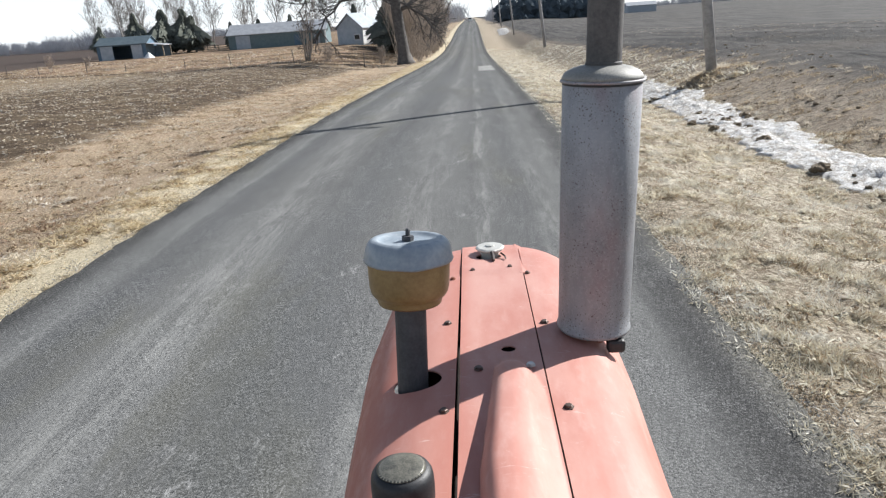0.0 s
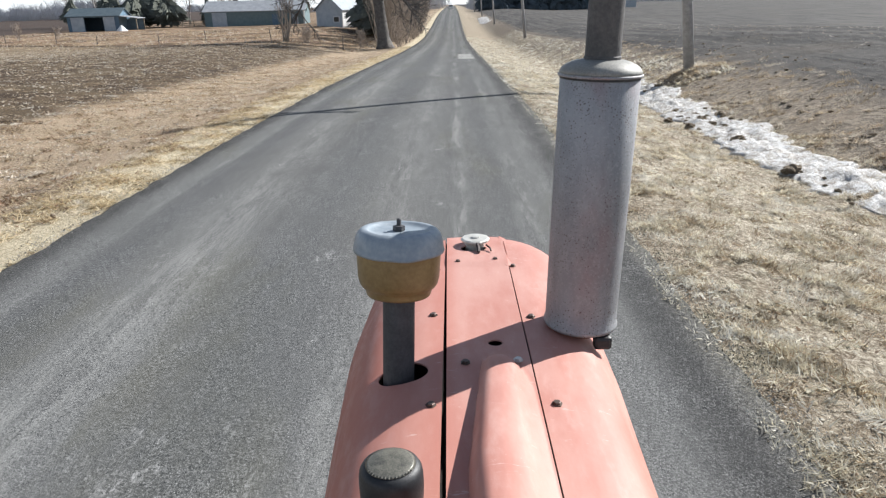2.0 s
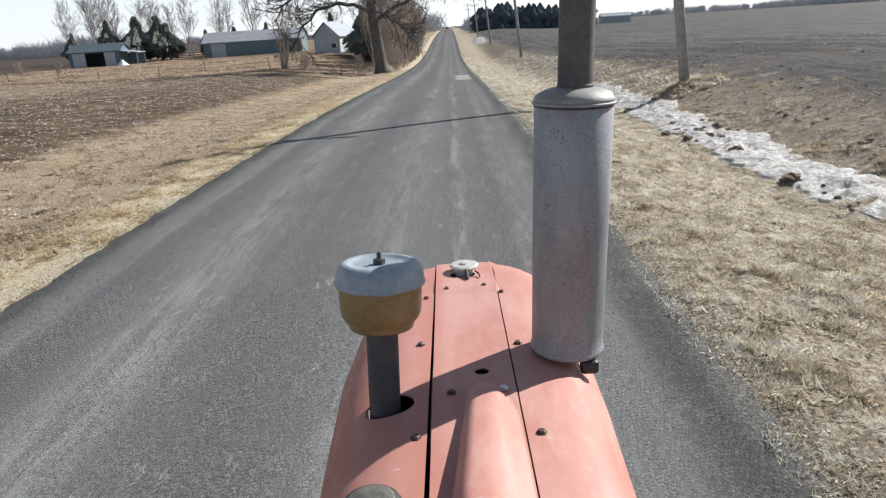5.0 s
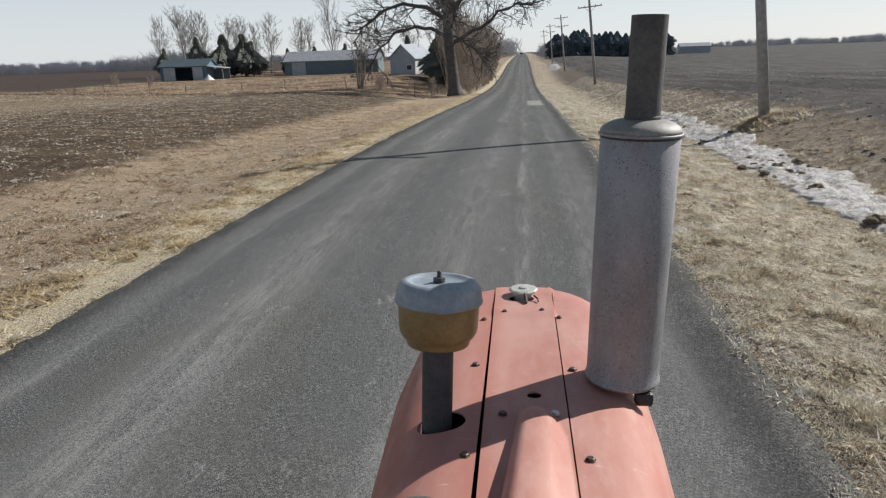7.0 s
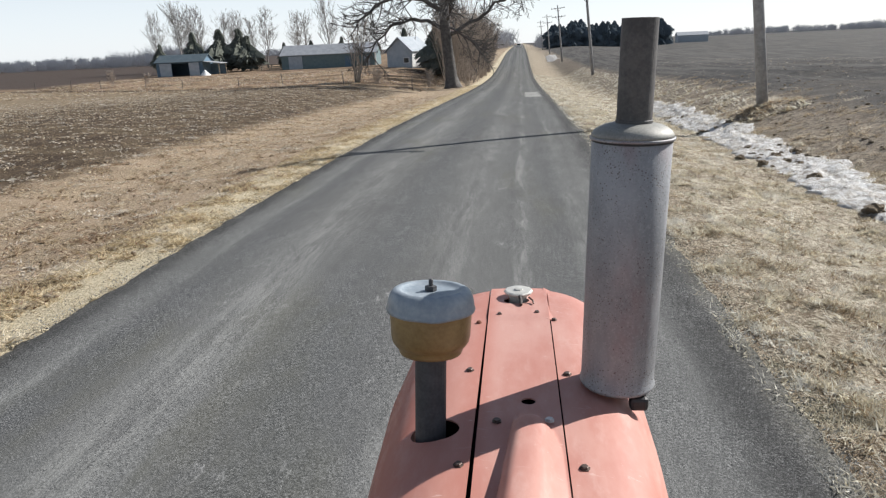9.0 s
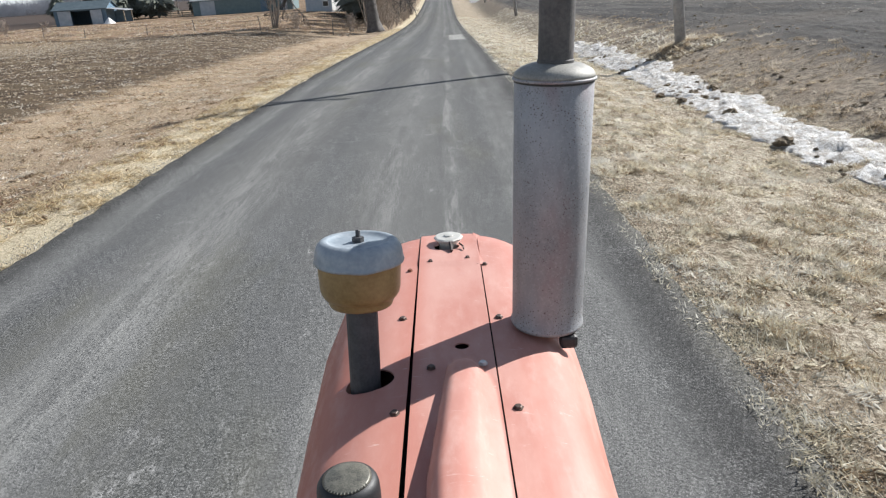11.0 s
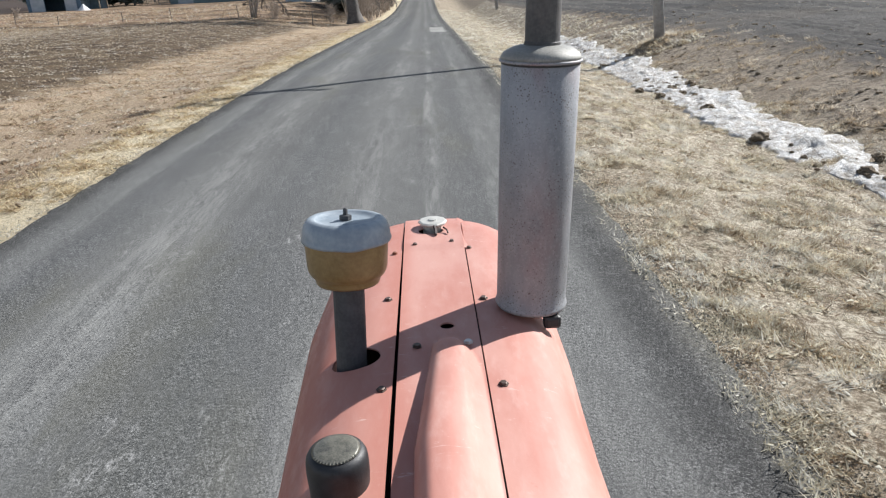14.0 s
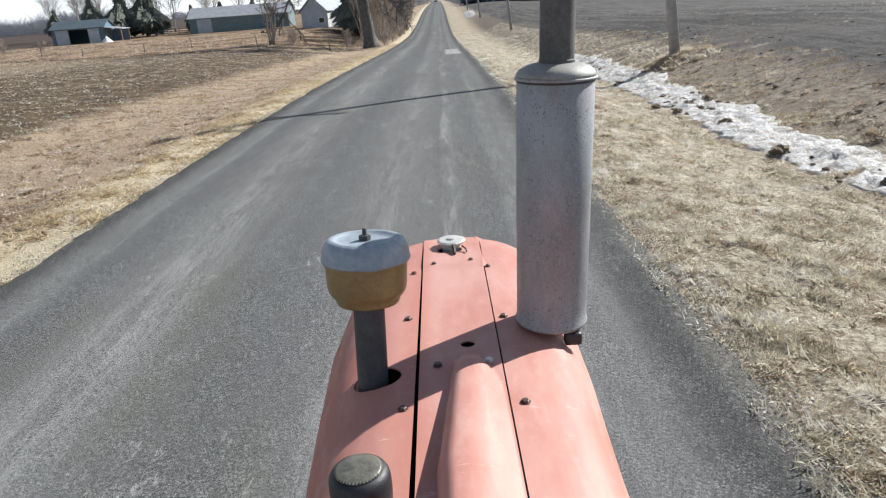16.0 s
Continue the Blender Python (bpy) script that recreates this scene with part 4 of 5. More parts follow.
# shelter belt across the right-hand field
belt = make_conifer("belt_spruce", 13, 300, 9.0, 4.4, 8, "dark spruce in a shelter belt beyond the field", "spruces of the shelter belt", "belt")
rngb = np.random.RandomState(9)
copies(belt, [(15.0 + i * 1.6 + rngb.uniform(-0.8, 0.8), 300 + rngb.uniform(-7, 9), rngb.uniform(0.85, 1.2), rngb.uniform(0, 360)) for i in range(29)])


def make_thicket():
    """Brown brush along the verge past the oak."""
    rng = np.random.RandomState(17)
    kinds = []
    for s in range(5):
        bits = []
        r = np.random.RandomState(100 + s)
        for i in range(5):
            branch_out((r.uniform(-0.3, 0.3), r.uniform(-0.3, 0.3), 0), (r.uniform(-0.25, 0.25), r.uniform(-0.25, 0.25), 1), r.uniform(4.5, 7), 0.05, 0, r, bits, 0.45, 7, 0.5, 2, 0.014)
        v, f = join(*[b for _, b in bits])
        kinds.append((np.array([tuple(p) for p in v]), f))
    verts, faces, n = [], [], 0
    for i in range(70):
        t = rng.uniform(0, 1)
        y = 84 + 56 * t
        x = -7.6 + rng.uniform(-3.0, 1.3) + 0.8 * t
        v, f = kinds[i % 5]
        s, a = rng.uniform(0.65, 1.2), rng.uniform(0, 6.28)
        m = np.array([[math.cos(a), -math.sin(a), 0], [math.sin(a), math.cos(a), 0], [0, 0, 1]]) * s
        verts.append(v @ m.T + (x, y, gz(x, y) - 0.1))
        faces += [tuple(k + n for k in q) for q in f]
        n += len(v)
    ob = part("thicket", (np.concatenate(verts), faces), "twig")
    tagged(ob, "dense brown leafless brush along the verge", "thicket", kind="stuff")


make_thicket()


def make_far_woods(name, spots, label, seed):
    """Distant bare woodland: many thin upright sprays."""
    rng = np.random.RandomState(seed)
    verts, faces = [], []
    for x, y, h in spots:
        z0 = gz(x, y)
        for k in range(130):
            a, t = rng.uniform(0, 6.28), rng.uniform(0.0, 0.75)
            p = Vector((x + rng.uniform(-0.4, 0.4) * h * (1 - 0.6 * t), y + rng.uniform(-0.3, 0.3) * h, z0 + h * (t * 0.85 - 0.05)))
            tip = p + Vector((math.cos(a) * 0.28 * h * rng.uniform(0.3, 1), math.sin(a) * 0.2 * h, h * rng.uniform(0.2, 0.36)))
            w = h * rng.uniform(0.004, 0.013)
            n = len(verts)
            verts += [p + Vector((-w, 0, 0)), p + Vector((w, 0, 0)), tip + Vector((w * 0.4, 0, 0)), tip - Vector((w * 0.4, 0, 0))]
            faces.append((n, n + 1, n + 2, n + 3))
        n = len(verts)
        verts += [(x - 0.015 * h, y, z0 - 0.2), (x + 0.015 * h, y, z0 - 0.2), (x + 0.008 * h, y, z0 + 0.7 * h), (x - 0.008 * h, y, z0 + 0.7 * h)]
        faces.append((n, n + 1, n + 2, n + 3))
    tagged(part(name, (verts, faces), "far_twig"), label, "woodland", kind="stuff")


rngw = np.random.RandomState(5)
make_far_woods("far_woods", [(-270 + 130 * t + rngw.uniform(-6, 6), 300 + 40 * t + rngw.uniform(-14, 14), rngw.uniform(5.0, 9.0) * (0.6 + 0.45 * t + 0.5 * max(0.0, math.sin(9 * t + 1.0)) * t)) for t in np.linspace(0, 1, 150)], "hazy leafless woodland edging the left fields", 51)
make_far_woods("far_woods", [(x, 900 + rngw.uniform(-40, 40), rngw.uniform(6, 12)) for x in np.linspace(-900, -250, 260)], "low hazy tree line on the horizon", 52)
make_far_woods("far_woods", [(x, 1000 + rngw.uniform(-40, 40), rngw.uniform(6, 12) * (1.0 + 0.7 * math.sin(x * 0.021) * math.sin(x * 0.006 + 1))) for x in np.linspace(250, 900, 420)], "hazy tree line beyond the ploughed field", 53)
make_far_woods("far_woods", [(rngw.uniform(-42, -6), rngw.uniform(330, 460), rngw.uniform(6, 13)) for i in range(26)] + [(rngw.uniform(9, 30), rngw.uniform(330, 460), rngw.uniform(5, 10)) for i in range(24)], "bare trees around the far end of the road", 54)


def make_scatter(name, material, label, category, spots, length, width, flat, seed, lift=0.0, lean=None):
    """Loose blades: one sliver of three corners each; lean gives their headings."""
    rng = np.random.RandomState(seed)
    x, y = spots
    n = len(x)
    z = ground_z(x, y) + lift
    z += np.array([noise.noise(Vector((a * 0.9, b * 0.9, 0))) * 0.07 + noise.noise(Vector((a * 2.7, b * 2.7, 4))) * 0.05 for a, b in zip(x, y)])
    a, up = lean if lean is not None else rng.uniform(0, 2 * np.pi, n), rng.uniform(flat[0], flat[1], n)
    ln, w = rng.uniform(length[0], length[1], n), rng.uniform(width[0], width[1], n)
    dx, dy = np.cos(a) * np.cos(up), np.sin(a) * np.cos(up)
    base = np.stack([x, y, z], 1)
    side = np.stack([-np.sin(a) * w, np.cos(a) * w, 0 * w], 1)
    side[:, 2] = rng.uniform(-1, 1, n) * w
    tip = base + np.stack([dx * ln, dy * ln, np.sin(up) * ln], 1)
    verts = np.stack([base - side, base + side, tip], 1).reshape(-1, 3)
    me = bpy.data.meshes.new(name)
    me.vertices.add(3 * n), me.loops.add(3 * n), me.polygons.add(n)
    me.vertices.foreach_set("co", verts.ravel())
    me.loops.foreach_set("vertex_index", np.arange(3 * n))
    me.polygons.foreach_set("loop_start", np.arange(n) * 3)
    me.update(calc_edges=True)
    me.materials.append(MAT[material])
    tagged(new(name, me), label, category, kind="stuff")


def clumped(n, x0, x1, y0, y1, seed, power=1.6, keep=0.35):
    """Spots in a strip, denser near the start and gathered in clumps."""
    rng = np.random.RandomState(seed)
    x = rng.uniform(x0, x1, n * 2)
    y = y0 + (y1 - y0) * rng.uniform(0, 1, n * 2) ** power
    d = np.array([noise.noise(Vector((a * 1.1, b * 1.1, 8))) * 0.8 + noise.noise(Vector((a * 3.1, b * 3.1, 2))) * 0.7 for a, b in zip(x, y)])
    ok = rng.uniform(0, 1, n * 2) < np.clip(keep + d * 1.1, 0.05, 1)
    return x[ok][:n], y[ok][:n]


def make_tufts(name, material, label, spots, blades, reach, length, width, flat, seed):
    """Grass in tufts: the blades of each tuft lie much the same way."""
    rng = np.random.RandomState(seed)
    cx, cy = spots
    n = len(cx)
    size = np.repeat(rng.uniform(0.5, 1.5, n), blades) * reach
    lean = np.repeat(rng.uniform(0, 2 * np.pi, n), blades) + rng.normal(0, 0.55, n * blades)
    x = np.repeat(cx, blades) + rng.normal(0, 1, n * blades) * size
    y = np.repeat(cy, blades) + rng.normal(0, 1, n * blades) * size
    ok = (x < ROAD_L + 0.12) | (x > ROAD_R - 0.12)
    make_scatter(name, material, label, "grass", (x[ok], y[ok]), length, width, flat, seed + 1, lean=lean[ok])


make_tufts("verge_grass", "straw", "bleached tufts of dead grass on the ditch slope", clumped(13500, 2.0, 7.4, 2.3, 34, 1, 1.9, 0.12), 28, 0.05, (0.04, 0.14), (0.002, 0.0055), (0.05, 0.95), 61)
make_tufts("verge_grass", "thatch", "brown tufts of matted grass on the ditch slope", clumped(5000, 2.0, 8.2, 2.3, 36, 12, 1.9, 0.15), 24, 0.055, (0.04, 0.14), (0.0025, 0.006), (0.05, 0.8), 71)
make_scatter("verge_grass", "straw", "loose pale grass on the road verge", "grass", clumped(50000, 1.85, 9.5, 24, 110, 14, 1.4, 0.2), (0.1, 0.3), (0.008, 0.02), (0.05, 0.7), 73)
make_tufts("verge_grass", "thatch", "matted brown grass beside the corn field", clumped(5500, -12.0, -5.2, 3.5, 60, 2, 1.7, 0.25), 22, 0.06, (0.05, 0.16), (0.003, 0.0065), (0.05, 0.75), 75)
make_scatter("leaf_litter", "leaf", "brown leaf and stalk litter on the left verge", "litter", clumped(62000, -12.4, -5.3, 3.5, 60, 15, 1.6, 0.1), (0.03, 0.1), (0.008, 0.02), (0.0, 0.7), 77, 0.015)
make_scatter("leaf_litter", "leaf", "brown leaf litter caught in the ditch grass", "litter", clumped(9000, 2.0, 8.5, 2.5, 30, 16, 1.6, 0.15), (0.02, 0.07), (0.006, 0.014), (0.0, 0.7), 79, 0.02)
make_scatter("leaf_litter", "residue", "pale broken stalks lying in the ditch grass", "litter", clumped(20000, 1.95, 8.0, 2.4, 34, 18, 1.8, 0.1), (0.02, 0.08), (0.004, 0.011), (0.0, 0.8), 95, 0.035)
make_scatter("edge_grass", "straw", "thin pale grass creeping over the asphalt edge", "grass", clumped(9000, 1.72, 2.25, 2.3, 40, 19, 1.8, 0.25), (0.03, 0.1), (0.0025, 0.006), (0.05, 0.9), 97, 0.03)
make_scatter("edge_grass", "straw_edge", "bleached straw fringe along the asphalt edge", "grass", clumped(60000, -6.25, -4.74, 3.5, 80, 3, 1.5, 0.5), (0.06, 0.18), (0.004, 0.01), (0.03, 0.6), 63)
make_tufts("tall_grass", "thatch", "rough brown grass and weeds in the farmyard", clumped(3200, -75, -9.5, 72, 125, 4, 1.0, 0.0), 14, 0.35, (0.12, 0.42), (0.02, 0.05), (0.1, 0.9), 93)
make_tufts("tall_grass", "leaf", "taller dead grass and weeds in the farmyard", clumped(1800, -75, -9.5, 72, 125, 24, 1.0, 0.0), 14, 0.3, (0.12, 0.4), (0.02, 0.045), (0.1, 1.0), 64)
make_scatter("corn_residue", "residue", "pale corn stalk litter on the stubble field", "litter", clumped(140000, -50, -11.4, 7, 72, 5, 1.35, 0.2), (0.05, 0.14), (0.014, 0.034), (0.0, 0.5), 65, 0.02)
make_scatter("field_litter", "residue", "pale crop litter on the ploughed field", "litter", clumped(9000, 10.5, 60, 6, 90, 6, 1.2, 0.2), (0.05, 0.18), (0.007, 0.016), (0.0, 0.4), 66, 0.02)


def make_gravel(name, x0, x1, n, seed, label):
    """Loose stones along the asphalt margin, four-sided chips."""
    rng = np.random.RandomState(seed)
    x = rng.triangular(x0, (x0 + x1) / 2, x1, n)
    y = 2.5 + 32 * rng.uniform(0, 1, n) ** 1.6
    base_z = np.where((x > ROAD_L) & (x < ROAD_R), road_z(y) + 0.012, ground_z(x, y) + 0.015)
    r = rng.uniform(0.004, 0.012, n)
    corners = rng.normal(0, 1, (n, 4, 3))
    corners /= np.linalg.norm(corners, axis=2, keepdims=True)
    verts = corners * r[:, None, None] + np.stack([x, y, base_z], 1)[:, None, :]
    k = np.arange(n)[:, None] * 4
    faces = np.concatenate([k + [0, 1, 2], k + [0, 3, 1], k + [1, 3, 2], k + [2, 3, 0]])
    tagged(part(name, (verts.reshape(-1, 3), faces), "gravel"), label, "gravel", kind="stuff")


make_gravel("loose_gravel", 1.4, 2.45, 17000, 71, "loose grey stones along the asphalt edge")
make_gravel("loose_gravel", -5.15, -4.4, 8000, 72, "loose grey stones below the straw fringe")


def make_lumps(name, material, label, spots, size, seed, ragged=0.13):
    """Rough low lumps pressed into the ground."""
    rng = np.random.RandomState(seed)
    bm = bmesh.new()
    bmesh.ops.create_icosphere(bm, subdivisions=1, radius=1)
    shape = np.array([v.co[:] for v in bm.verts])
    tris = np.array([[v.index for v in f.verts] for f in bm.faces])
    bm.free()
    x, y = spots
    n = len(x)
    s = rng.uniform(size[0], size[1], n) ** 1.0
    rough = 1 + rng.normal(0, ragged, (n, len(shape), 1))
    flat = np.array([1.0, 1.0, 0.42])
    verts = shape[None] * rough * flat * s[:, None, None] * rng.uniform(0.7, 1.4, (n, 1, 3))
    verts += np.stack([x, y, ground_z(x, y) + 0.1 * s], 1)[:, None, :]
    faces = (tris[None] + (np.arange(n) * len(shape))[:, None, None]).reshape(-1, 3)
    tagged(part(name, (verts.reshape(-1, 3), faces), material), label, "clods", kind="stuff")


make_lumps("field_clods", "clod", "dark clods thrown up along the ploughed field", clumped(4500, 9.2, 36, 6, 60, 7, 1.3, 0.05), (0.01, 0.045), 81)
make_lumps("bank_tussocks", "tussock", "brown grass tussocks on the ditch bank", clumped(2200, 6.9, 12, 5, 45, 8, 1.3, 0.05), (0.02, 0.075), 82)
make_lumps("grass_clumps", "straw", "bleached matted clumps of dead grass on the ditch slope", clumped(15000, 2.05, 7.3, 2.3, 30, 31, 1.6, 0.12), (0.007, 0.024), 84, 0.42)
make_lumps("grass_clumps", "thatch", "brown matted clumps of dead grass on the ditch slope", clumped(8000, 2.05, 8.0, 2.3, 30, 32, 1.6, 0.12), (0.007, 0.024), 85, 0.42)
make_lumps("grass_clumps", "thatch", "brown matted clumps of dead grass on the left verge", clumped(11000, -12.0, -5.3, 3.5, 48, 33, 1.6, 0.15), (0.012, 0.04), 86, 0.42)
make_lumps("verge_tussocks", "tussock", "low brown tussocks on the left verge", clumped(900, -11.5, -5.8, 5, 45, 9, 1.4, 0.15), (0.015, 0.05), 83)
make_tufts("bank_grass", "thatch", "tangled pale grass on the ditch bank", clumped(2600, 6.9, 10.8, 4, 48, 10, 1.5, 0.1), 20, 0.07, (0.05, 0.2), (0.003, 0.008), (0.05, 0.9), 67)
make_tufts("bank_grass", "thatch", "brown grass round the foot of the pole", (8.4 + np.random.RandomState(3).normal(0, 0.6, 160), 25.3 + np.random.RandomState(4).normal(0, 0.6, 160)), 14, 0.07, (0.08, 0.24), (0.004, 0.009), (0.1, 1.0), 91)


# ---- snow and clods in the ditch ----
def make_snow(name, x_mid, y0, y1, width, seed, label):
    verts, faces, cols = [], [], 19
    ys = np.arange(y0, y1, 0.1)
    for y in ys:
        end = min(1, (y - y0) / 4.0, (y1 - y) / 6.0)
        w = max(0.02, width * (0.1 + 0.9 * end) * (1 + 0.45 * noise.noise(Vector((seed, y * 0.7, 0))) + 0.25 * noise.noise(Vector((seed, y * 2.6, 3)))))
        c = x_mid + 0.02 * min(40.0, y - y0) + 0.35 * noise.noise(Vector((seed + 5, y * 0.4, 0)))
        for i in range(cols):
            s = i / (cols - 1) * 2 - 1
            x = c + s * w * 0.5 * (1 + 0.3 * noise.noise(Vector((s * 2, y * 3, seed))))
            h = 0.07 * (1 - s * s) + (0.1 * noise.noise(Vector((x * 2.2, y * 2.2, seed))) + 0.11 * noise.noise(Vector((x * 5.5, y * 5.5, seed + 3)))) * (1.05 - abs(s)) - (0.08 if abs(s) == 1 else 0)
            verts.append((x, y, gz(x, y) + h + 0.06 * end - 0.03))
    for j in range(len(ys) - 1):
        for i in range(cols - 1):
            faces.append((j * cols + i, j * cols + i + 1, (j + 1) * cols + i + 1, (j + 1) * cols + i))
    tagged(part(name, (verts, faces), "snow", smooth=True), label, "snow", kind="structure")


make_snow("snow_strip", 6.3, 7.5, 42, 1.5, 1.0, "melting dirty snow strip lying in the ditch")
make_snow("snow_strip", 7.4, 165, 205, 2.4, 2.0, "bright far remnant of snow in the ditch")


def make_clod(seed):
    bm = bmesh.new()
    bmesh.ops.create_icosphere(bm, subdivisions=3, radius=1)
    for v in bm.verts:
        v.co *= 1 + 0.55 * noise.noise(v.co * 1.4 + Vector((seed * 7.0, 0, 0))) + 0.4 * noise.noise(v.co * 3.7 + Vector((seed * 3.0, 5, 0)))
        v.co.z *= 0.7
    ob = part("soil_clod", bm, "tussock")
    return tagged(ob, "brown earth clod poking out of the snow", "clod", "earth clods on the snow")


rngc = np.random.RandomState(23)
models = [make_clod(i) for i in range(3)]
for i, ob in enumerate(models):
    x, y = 6.0 + 0.2 * i, 12 + 3 * i
    ob.matrix_world = pose(x, y, gz(x, y) + 0.06, 0, 0, 40 * i) @ Matrix.Scale(0.16, 4)
for i in range(80):
    y = rngc.choice([10.2, 17.2, 18.2, 18.9, 24.5, 30.0]) + rngc.normal(0, 0.55)
    x = 6.45 + rngc.normal(0, 0.45)
    c = copy_thing(models[i % 3], Matrix.Identity(4))
    c.matrix_world = pose(x, y, gz(x, y) + 0.06, 0, 0, rngc.uniform(0, 360)) @ Matrix.Scale(rngc.uniform(0.3, 1.0) ** 2 * 0.11 + 0.015, 4)


# ---- utility poles ----
def make_pole(x, y):
    root = empty("utility_pole", x, y, gz(x, y) - 0.1, label="weathered wooden utility pole with two crossarms", category="utility pole", group="poles along the road")
    part("pole", tube([(0.02, 0, -0.3), (0.02, 0, 4), (0.0, 0, 8), (-0.02, 0, 11.4)], [0.19, 0.175, 0.15, 0.115], 16), "pole", root, smooth=True)
    for z in (9.1, 10.75):
        arm = part("crossarm", box((-1.4, -0.17, z - 0.06), (1.4, -0.08, z + 0.06), 0.01), "pole", root)
        for k in (-1.3, -0.65, 0.65, 1.3):
            part("insulator", lathe([(0.025, z + 0.05), (0.03, z + 0.1), (0.06, z + 0.12), (0.05, z + 0.17), (0.02, z + 0.2)], 10, (k, -0.125, 0)), "glass", arm)
        for s in (-1, 1):
            part("brace", tube([(s * 0.65, -0.17, z - 0.05), (0, -0.17, z - 0.62)], [0.02, 0.02], 5), "bolt", root)
    root.matrix_world = pose(x, y, gz(x, y) - 0.1, 0, -7.0, 0)
    return root


pole = make_pole(8.45, 25.5)
for k, y in enumerate((86, 150, 214, 285)):
    copy_thing(pole, pose(8.6, y, gz(8.6, y) - 0.1, 0, -5.5 + 0.6 * k, 1.0 * k))


# ---- farm buildings ----
def gable_building(name, x, y, rz, w, d, eave, ridge, wall, roof, label, along=True, door=None, category="shed"):
    """Walls with thickness and a pitched roof; along: the ridge runs across the view. door: (from, to, height) in the front wall."""
    z = gz(x, y) - 0.15
    root = empty(name, x, y, z, rz, label=label, category=category)
    t = 0.15
    cuts = [(-w / 2, door[0]), (door[1], w / 2)] if door else [(-w / 2, w / 2)]
    for a, b in cuts:
        part("wall", box((a, -d / 2, 0), (b, -d / 2 + t, eave)), wall, root)
    if door:
        part("lintel", box((door[0], -d / 2, door[2]), (door[1], -d / 2 + t, eave)), wall, root)
        part("floor", box((door[0] - 1, -d / 2 + t, 0.02), (door[1] + 1, d / 2 - t, 0.16)), "clod", root)
    part("wall", box((-w / 2, d / 2 - t, 0), (w / 2, d / 2, eave)), wall, root)
    for s in (-1, 1):
        part("wall", box((min(s * w / 2, s * (w / 2 - t)), -d / 2 + t, 0), (max(s * w / 2, s * (w / 2 - t)), d / 2 - t, eave)), wall, root)
    o = 0.35
    if along:
        gables = [[(s * (w / 2 - k), -d / 2, eave), (s * (w / 2 - k), d / 2, eave), (s * (w / 2 - k), 0, ridge)] for s in (-1, 1) for k in (0, t)]
        slopes = [((-w / 2 - o, s * (d / 2 + o), eave - o * (ridge - eave) / (d / 2)), (w / 2 + o, s * (d / 2 + o), eave - o * (ridge - eave) / (d / 2)), (w / 2 + o, 0, ridge), (-w / 2 - o, 0, ridge)) for s in (-1, 1)]
    else:
        gables = [[(-w / 2, s * (d / 2 - k), eave), (w / 2, s * (d / 2 - k), eave), (0, s * (d / 2 - k), ridge)] for s in (-1, 1) for k in (0, t)]
        slopes = [((s * (w / 2 + o), -d / 2 - o, eave - o * (ridge - eave) / (w / 2)), (s * (w / 2 + o), d / 2 + o, eave - o * (ridge - eave) / (w / 2)), (0, d / 2 + o, ridge), (0, -d / 2 - o, ridge)) for s in (-1, 1)]
    for a, b in ((gables[0], gables[1]), (gables[2], gables[3])):
        part("gable", (a + b, [(0, 1, 2), (3, 5, 4), (0, 3, 4, 1), (1, 4, 5, 2), (2, 5, 3, 0)]), wall, root)
    for q in slopes:
        up = [(p[0], p[1], p[2] + 0.12) for p in q]
        part("roof", (list(q) + up, [(0, 1, 2, 3), (7, 6, 5, 4), (0, 4, 5, 1), (1, 5, 6, 2), (2, 6, 7, 3), (3, 7, 4, 0)]), roof, root)
    return root


shed = gable_building("tool_shed", -68.2, 137, 8, 9.2, 7, 2.9, 4.2, "siding_blue", "roof_dark", "low blue farm shed with open sliding doors", True, (-1.6, 1.9, 2.6))
for a, b in ((-3.9, -1.6), (1.9, 3.9)):
    part("sliding_door", box((a, -3.72, 0.15), (b, -3.6, 2.7), 0.02), "siding_pale", shed, "pale sliding door")
part("lean_to_roof", (lambda q: (q + [(x, y, z + 0.1) for x, y, z in q], [(3, 2, 1, 0), (4, 5, 6, 7), (0, 1, 5, 4), (1, 2, 6, 5), (2, 3, 7, 6), (3, 0, 4, 7)]))([(4.7, -3.4, 2.75), (8.0, -3.4, 2.3), (8.0, 2.0, 2.3), (4.7, 2.0, 2.75)]), "roof", shed)
for px, py in ((7.7, -3.2), (7.7, 1.8)):
    part("post", box((px - 0.08, py - 0.08, 0), (px + 0.08, py + 0.08, 2.3)), "board", shed)
part("wall", box((4.61, 1.8, 0), (7.6, 1.95, 2.3)), "siding_blue", shed)

barn = gable_building("long_barn", -41.4, 152, 3, 20.5, 8, 3.1, 5.0, "siding_green", "roof", "long low teal barn with pale metal roof", True, None, "barn")
part("barn_door", box((-8.7, -4.12, 0.1), (-5.7, -4.005, 2.8), 0.02), "siding_pale", barn, "pale sliding barn door")
for k in (3.6, 7.8):
    part("barn_door", box((k, -4.08, 0.15), (k + 1.2, -4.005, 2.4), 0.02), "siding_pale" if k > 5 else "siding_blue", barn)
part("corner_board", box((10.05, -4.1, 0.0), (10.35, -4.003, 3.0)), "white", barn)

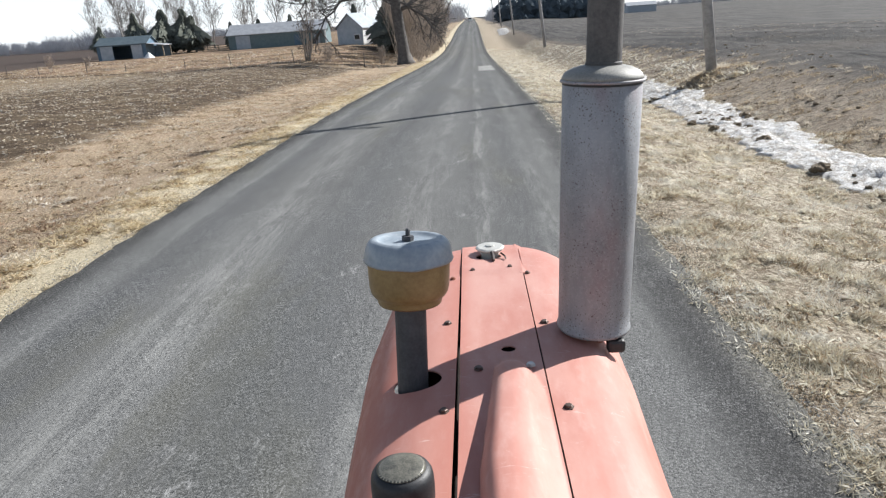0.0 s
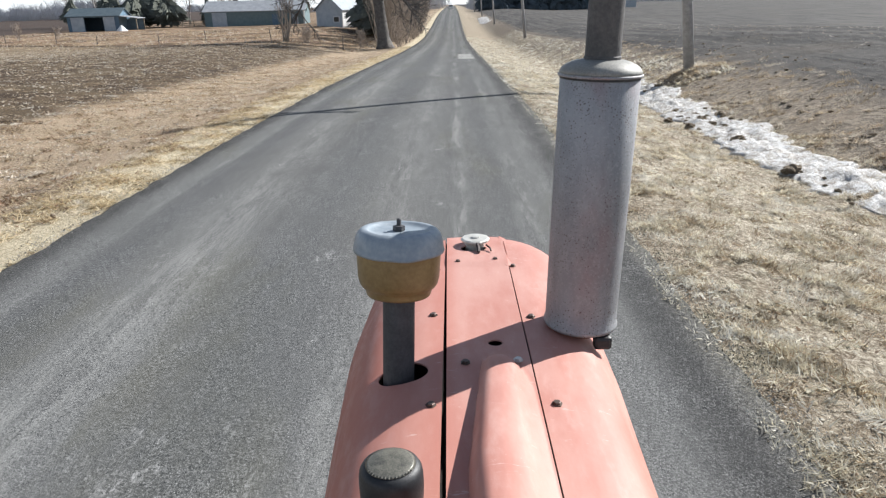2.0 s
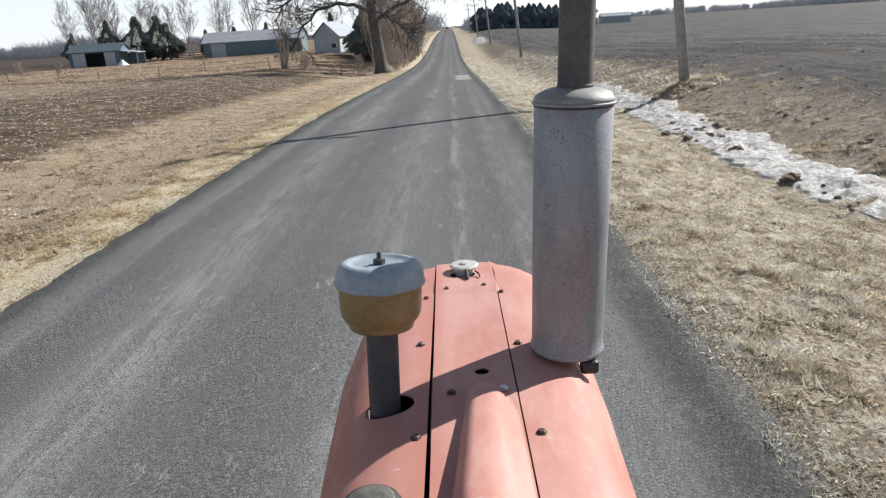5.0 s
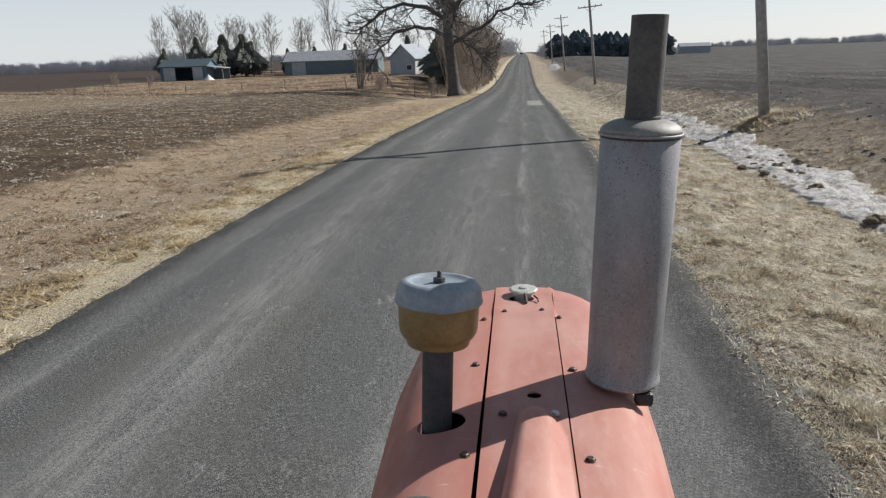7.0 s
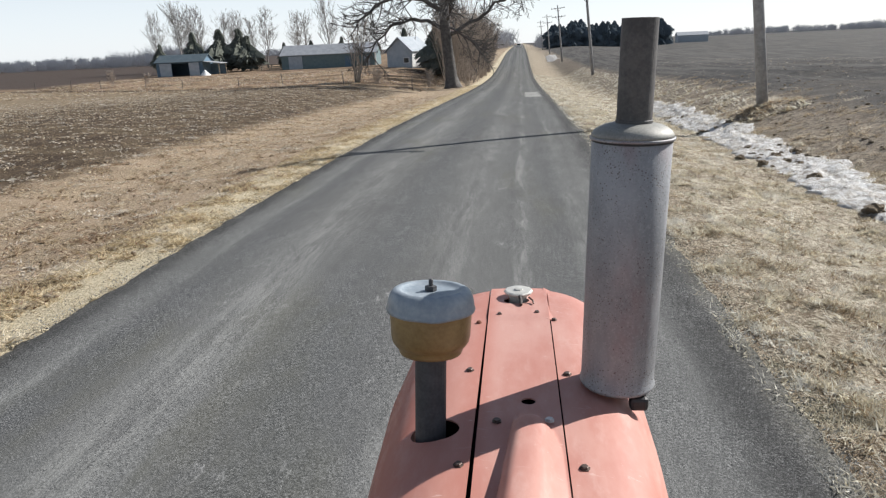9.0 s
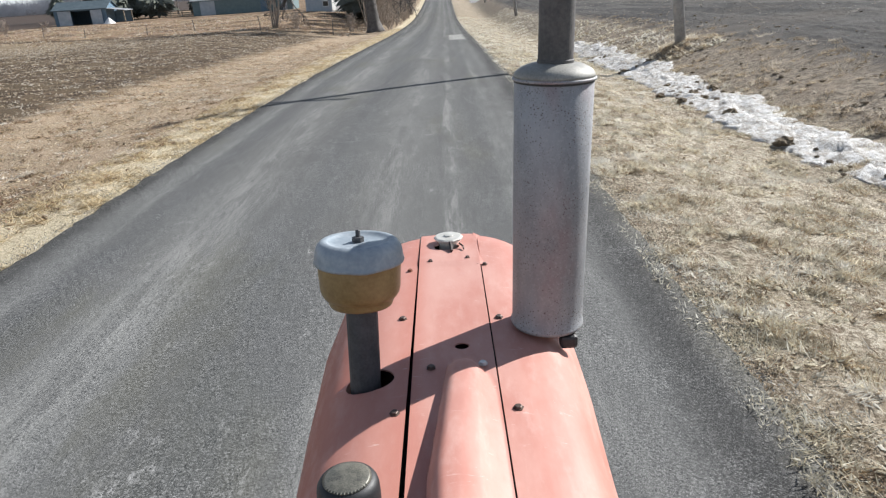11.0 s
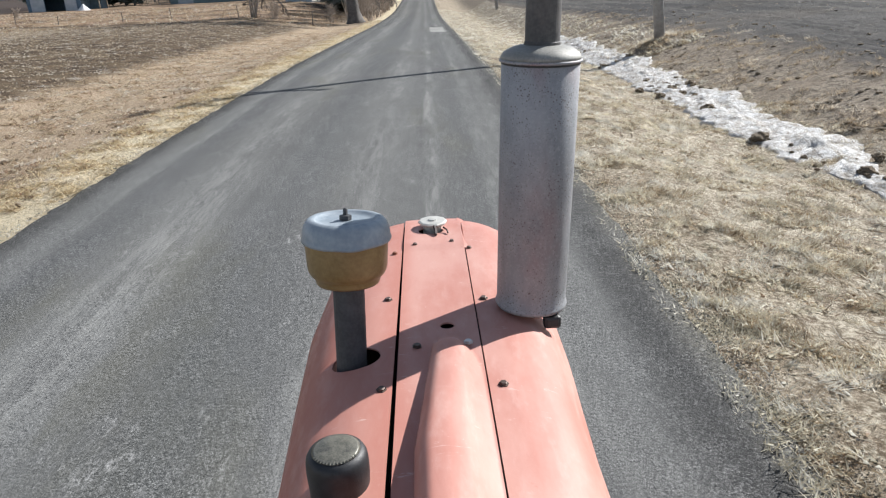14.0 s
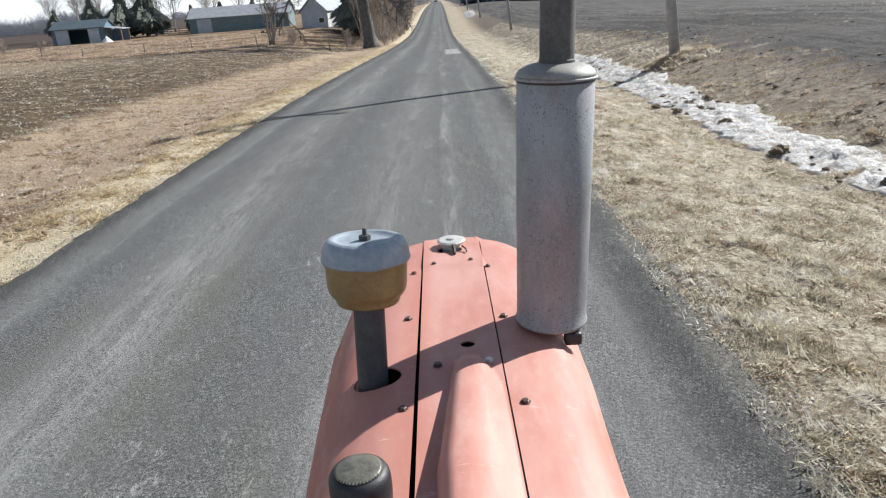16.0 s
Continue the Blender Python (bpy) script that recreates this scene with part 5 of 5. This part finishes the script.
crib = gable_building("gabled_shed", -20.2, 126, -24, 5.2, 6.0, 3.1, 5.3, "siding_pale", "siding_pale", "small pale gabled shed beyond the oak", False, None, "shed")
win = part("window", box((0.9, -3.06, 0.9), (2.1, -3.004, 1.9)), "white", crib, "small dark window")
part("pane", box((1.0, -3.09, 1.0), (2.0, -3.063, 1.8)), "glass", win)
# white panel laid over the pale side wall to carry its sunlight
part("sunlit_panel", box((2.604, -2.9, 0.2), (2.68, 2.9, 3.05)), "white", crib, "side wall panel whitened to look sunlit")

far_shed = gable_building("machine_shed", 77.5, 335, -4, 13, 9, 3.2, 4.6, "siding_pale", "roof", "grey machine shed beside the shelter belt", True, None, "shed")
gable_building("far_house", -17, 400, 0, 9, 7, 3.0, 5.4, "white", "roof_dark", "small white house near the road's far end", True, None, "house")


# ---- fences and small things ----
def make_post(x, y, h, lean):
    ob = part("fence_post", tube([(0, 0, -0.3), (lean * h * 0.5, 0, h * 0.5), (lean * h, 0, h)], [0.05, 0.045, 0.04], 7), "bark")
    ob.location = (x, y, gz(x, y))
    return tagged(ob, "thin weathered fence post in dry grass", "fence post", "posts of the yard fence")


rngf = np.random.RandomState(4)
for i in range(9):
    t = i / 8
    make_post(-12.0 - 62 * t + rngf.uniform(-0.6, 0.6), 72.5 + 27 * t + rngf.uniform(-0.5, 0.5), rngf.uniform(1.0, 1.5), rngf.uniform(-0.1, 0.1))


def make_rail_fence(x0, x1, y):
    root = empty("rail_fence", x0, y, gz(x0, y) - 0.1, label="pale wooden rail fence between shed and barn", category="fence")
    n = int((x1 - x0) / 2.4)
    for i in range(n + 1):
        part("post", box((i * 2.4 - 0.07, -0.07, -0.2), (i * 2.4 + 0.07, 0.07, 1.4), 0.01), "board", root)
    for z in (0.45, 0.85, 1.25):
        part("rail", box((0, -0.1, z - 0.07), (n * 2.4, -0.074, z + 0.07), 0.008), "board", root)


make_rail_fence(-59.5, -51.5, 150)


def make_tarp(x, y):
    bm = bmesh.new()
    bmesh.ops.create_cone(bm, segments=14, radius1=1.1, radius2=0.15, depth=1.1, cap_ends=True)
    for v in bm.verts:
        v.co += Vector((0, 0, 0.5)) + Vector((1, 1, 0)) * 0.25 * noise.noise(v.co * 2)
    ob = part("tarp_heap", bm, "white", smooth=True)
    ob.location = (x, y, gz(x, y))
    tagged(ob, "small white tarp heap beside the shed door", "tarp")


make_tarp(-62.3, 133)


def make_van(x, y):
    root = empty("white_van", x, y, gz(x, y), label="small white van far down the road", category="van")
    body = part("body", box((-0.95, -2.4, 0.35), (0.95, 2.4, 2.1), 0.12), "white", root)
    part("windscreen", box((-0.8, -2.44, 1.2), (0.8, -2.41, 1.9)), "glass", root)
    for sx in (-0.9, 0.9):
        for sy in (-1.6, 1.6):
            part("wheel", lathe([(0.2, -0.1), (0.34, -0.1), (0.34, 0.1), (0.2, 0.1)], 16, (sx, sy, 0.34), Matrix.Rotation(radians(90), 3, "Y")), "tyre", root)


make_van(-1.0, 360)
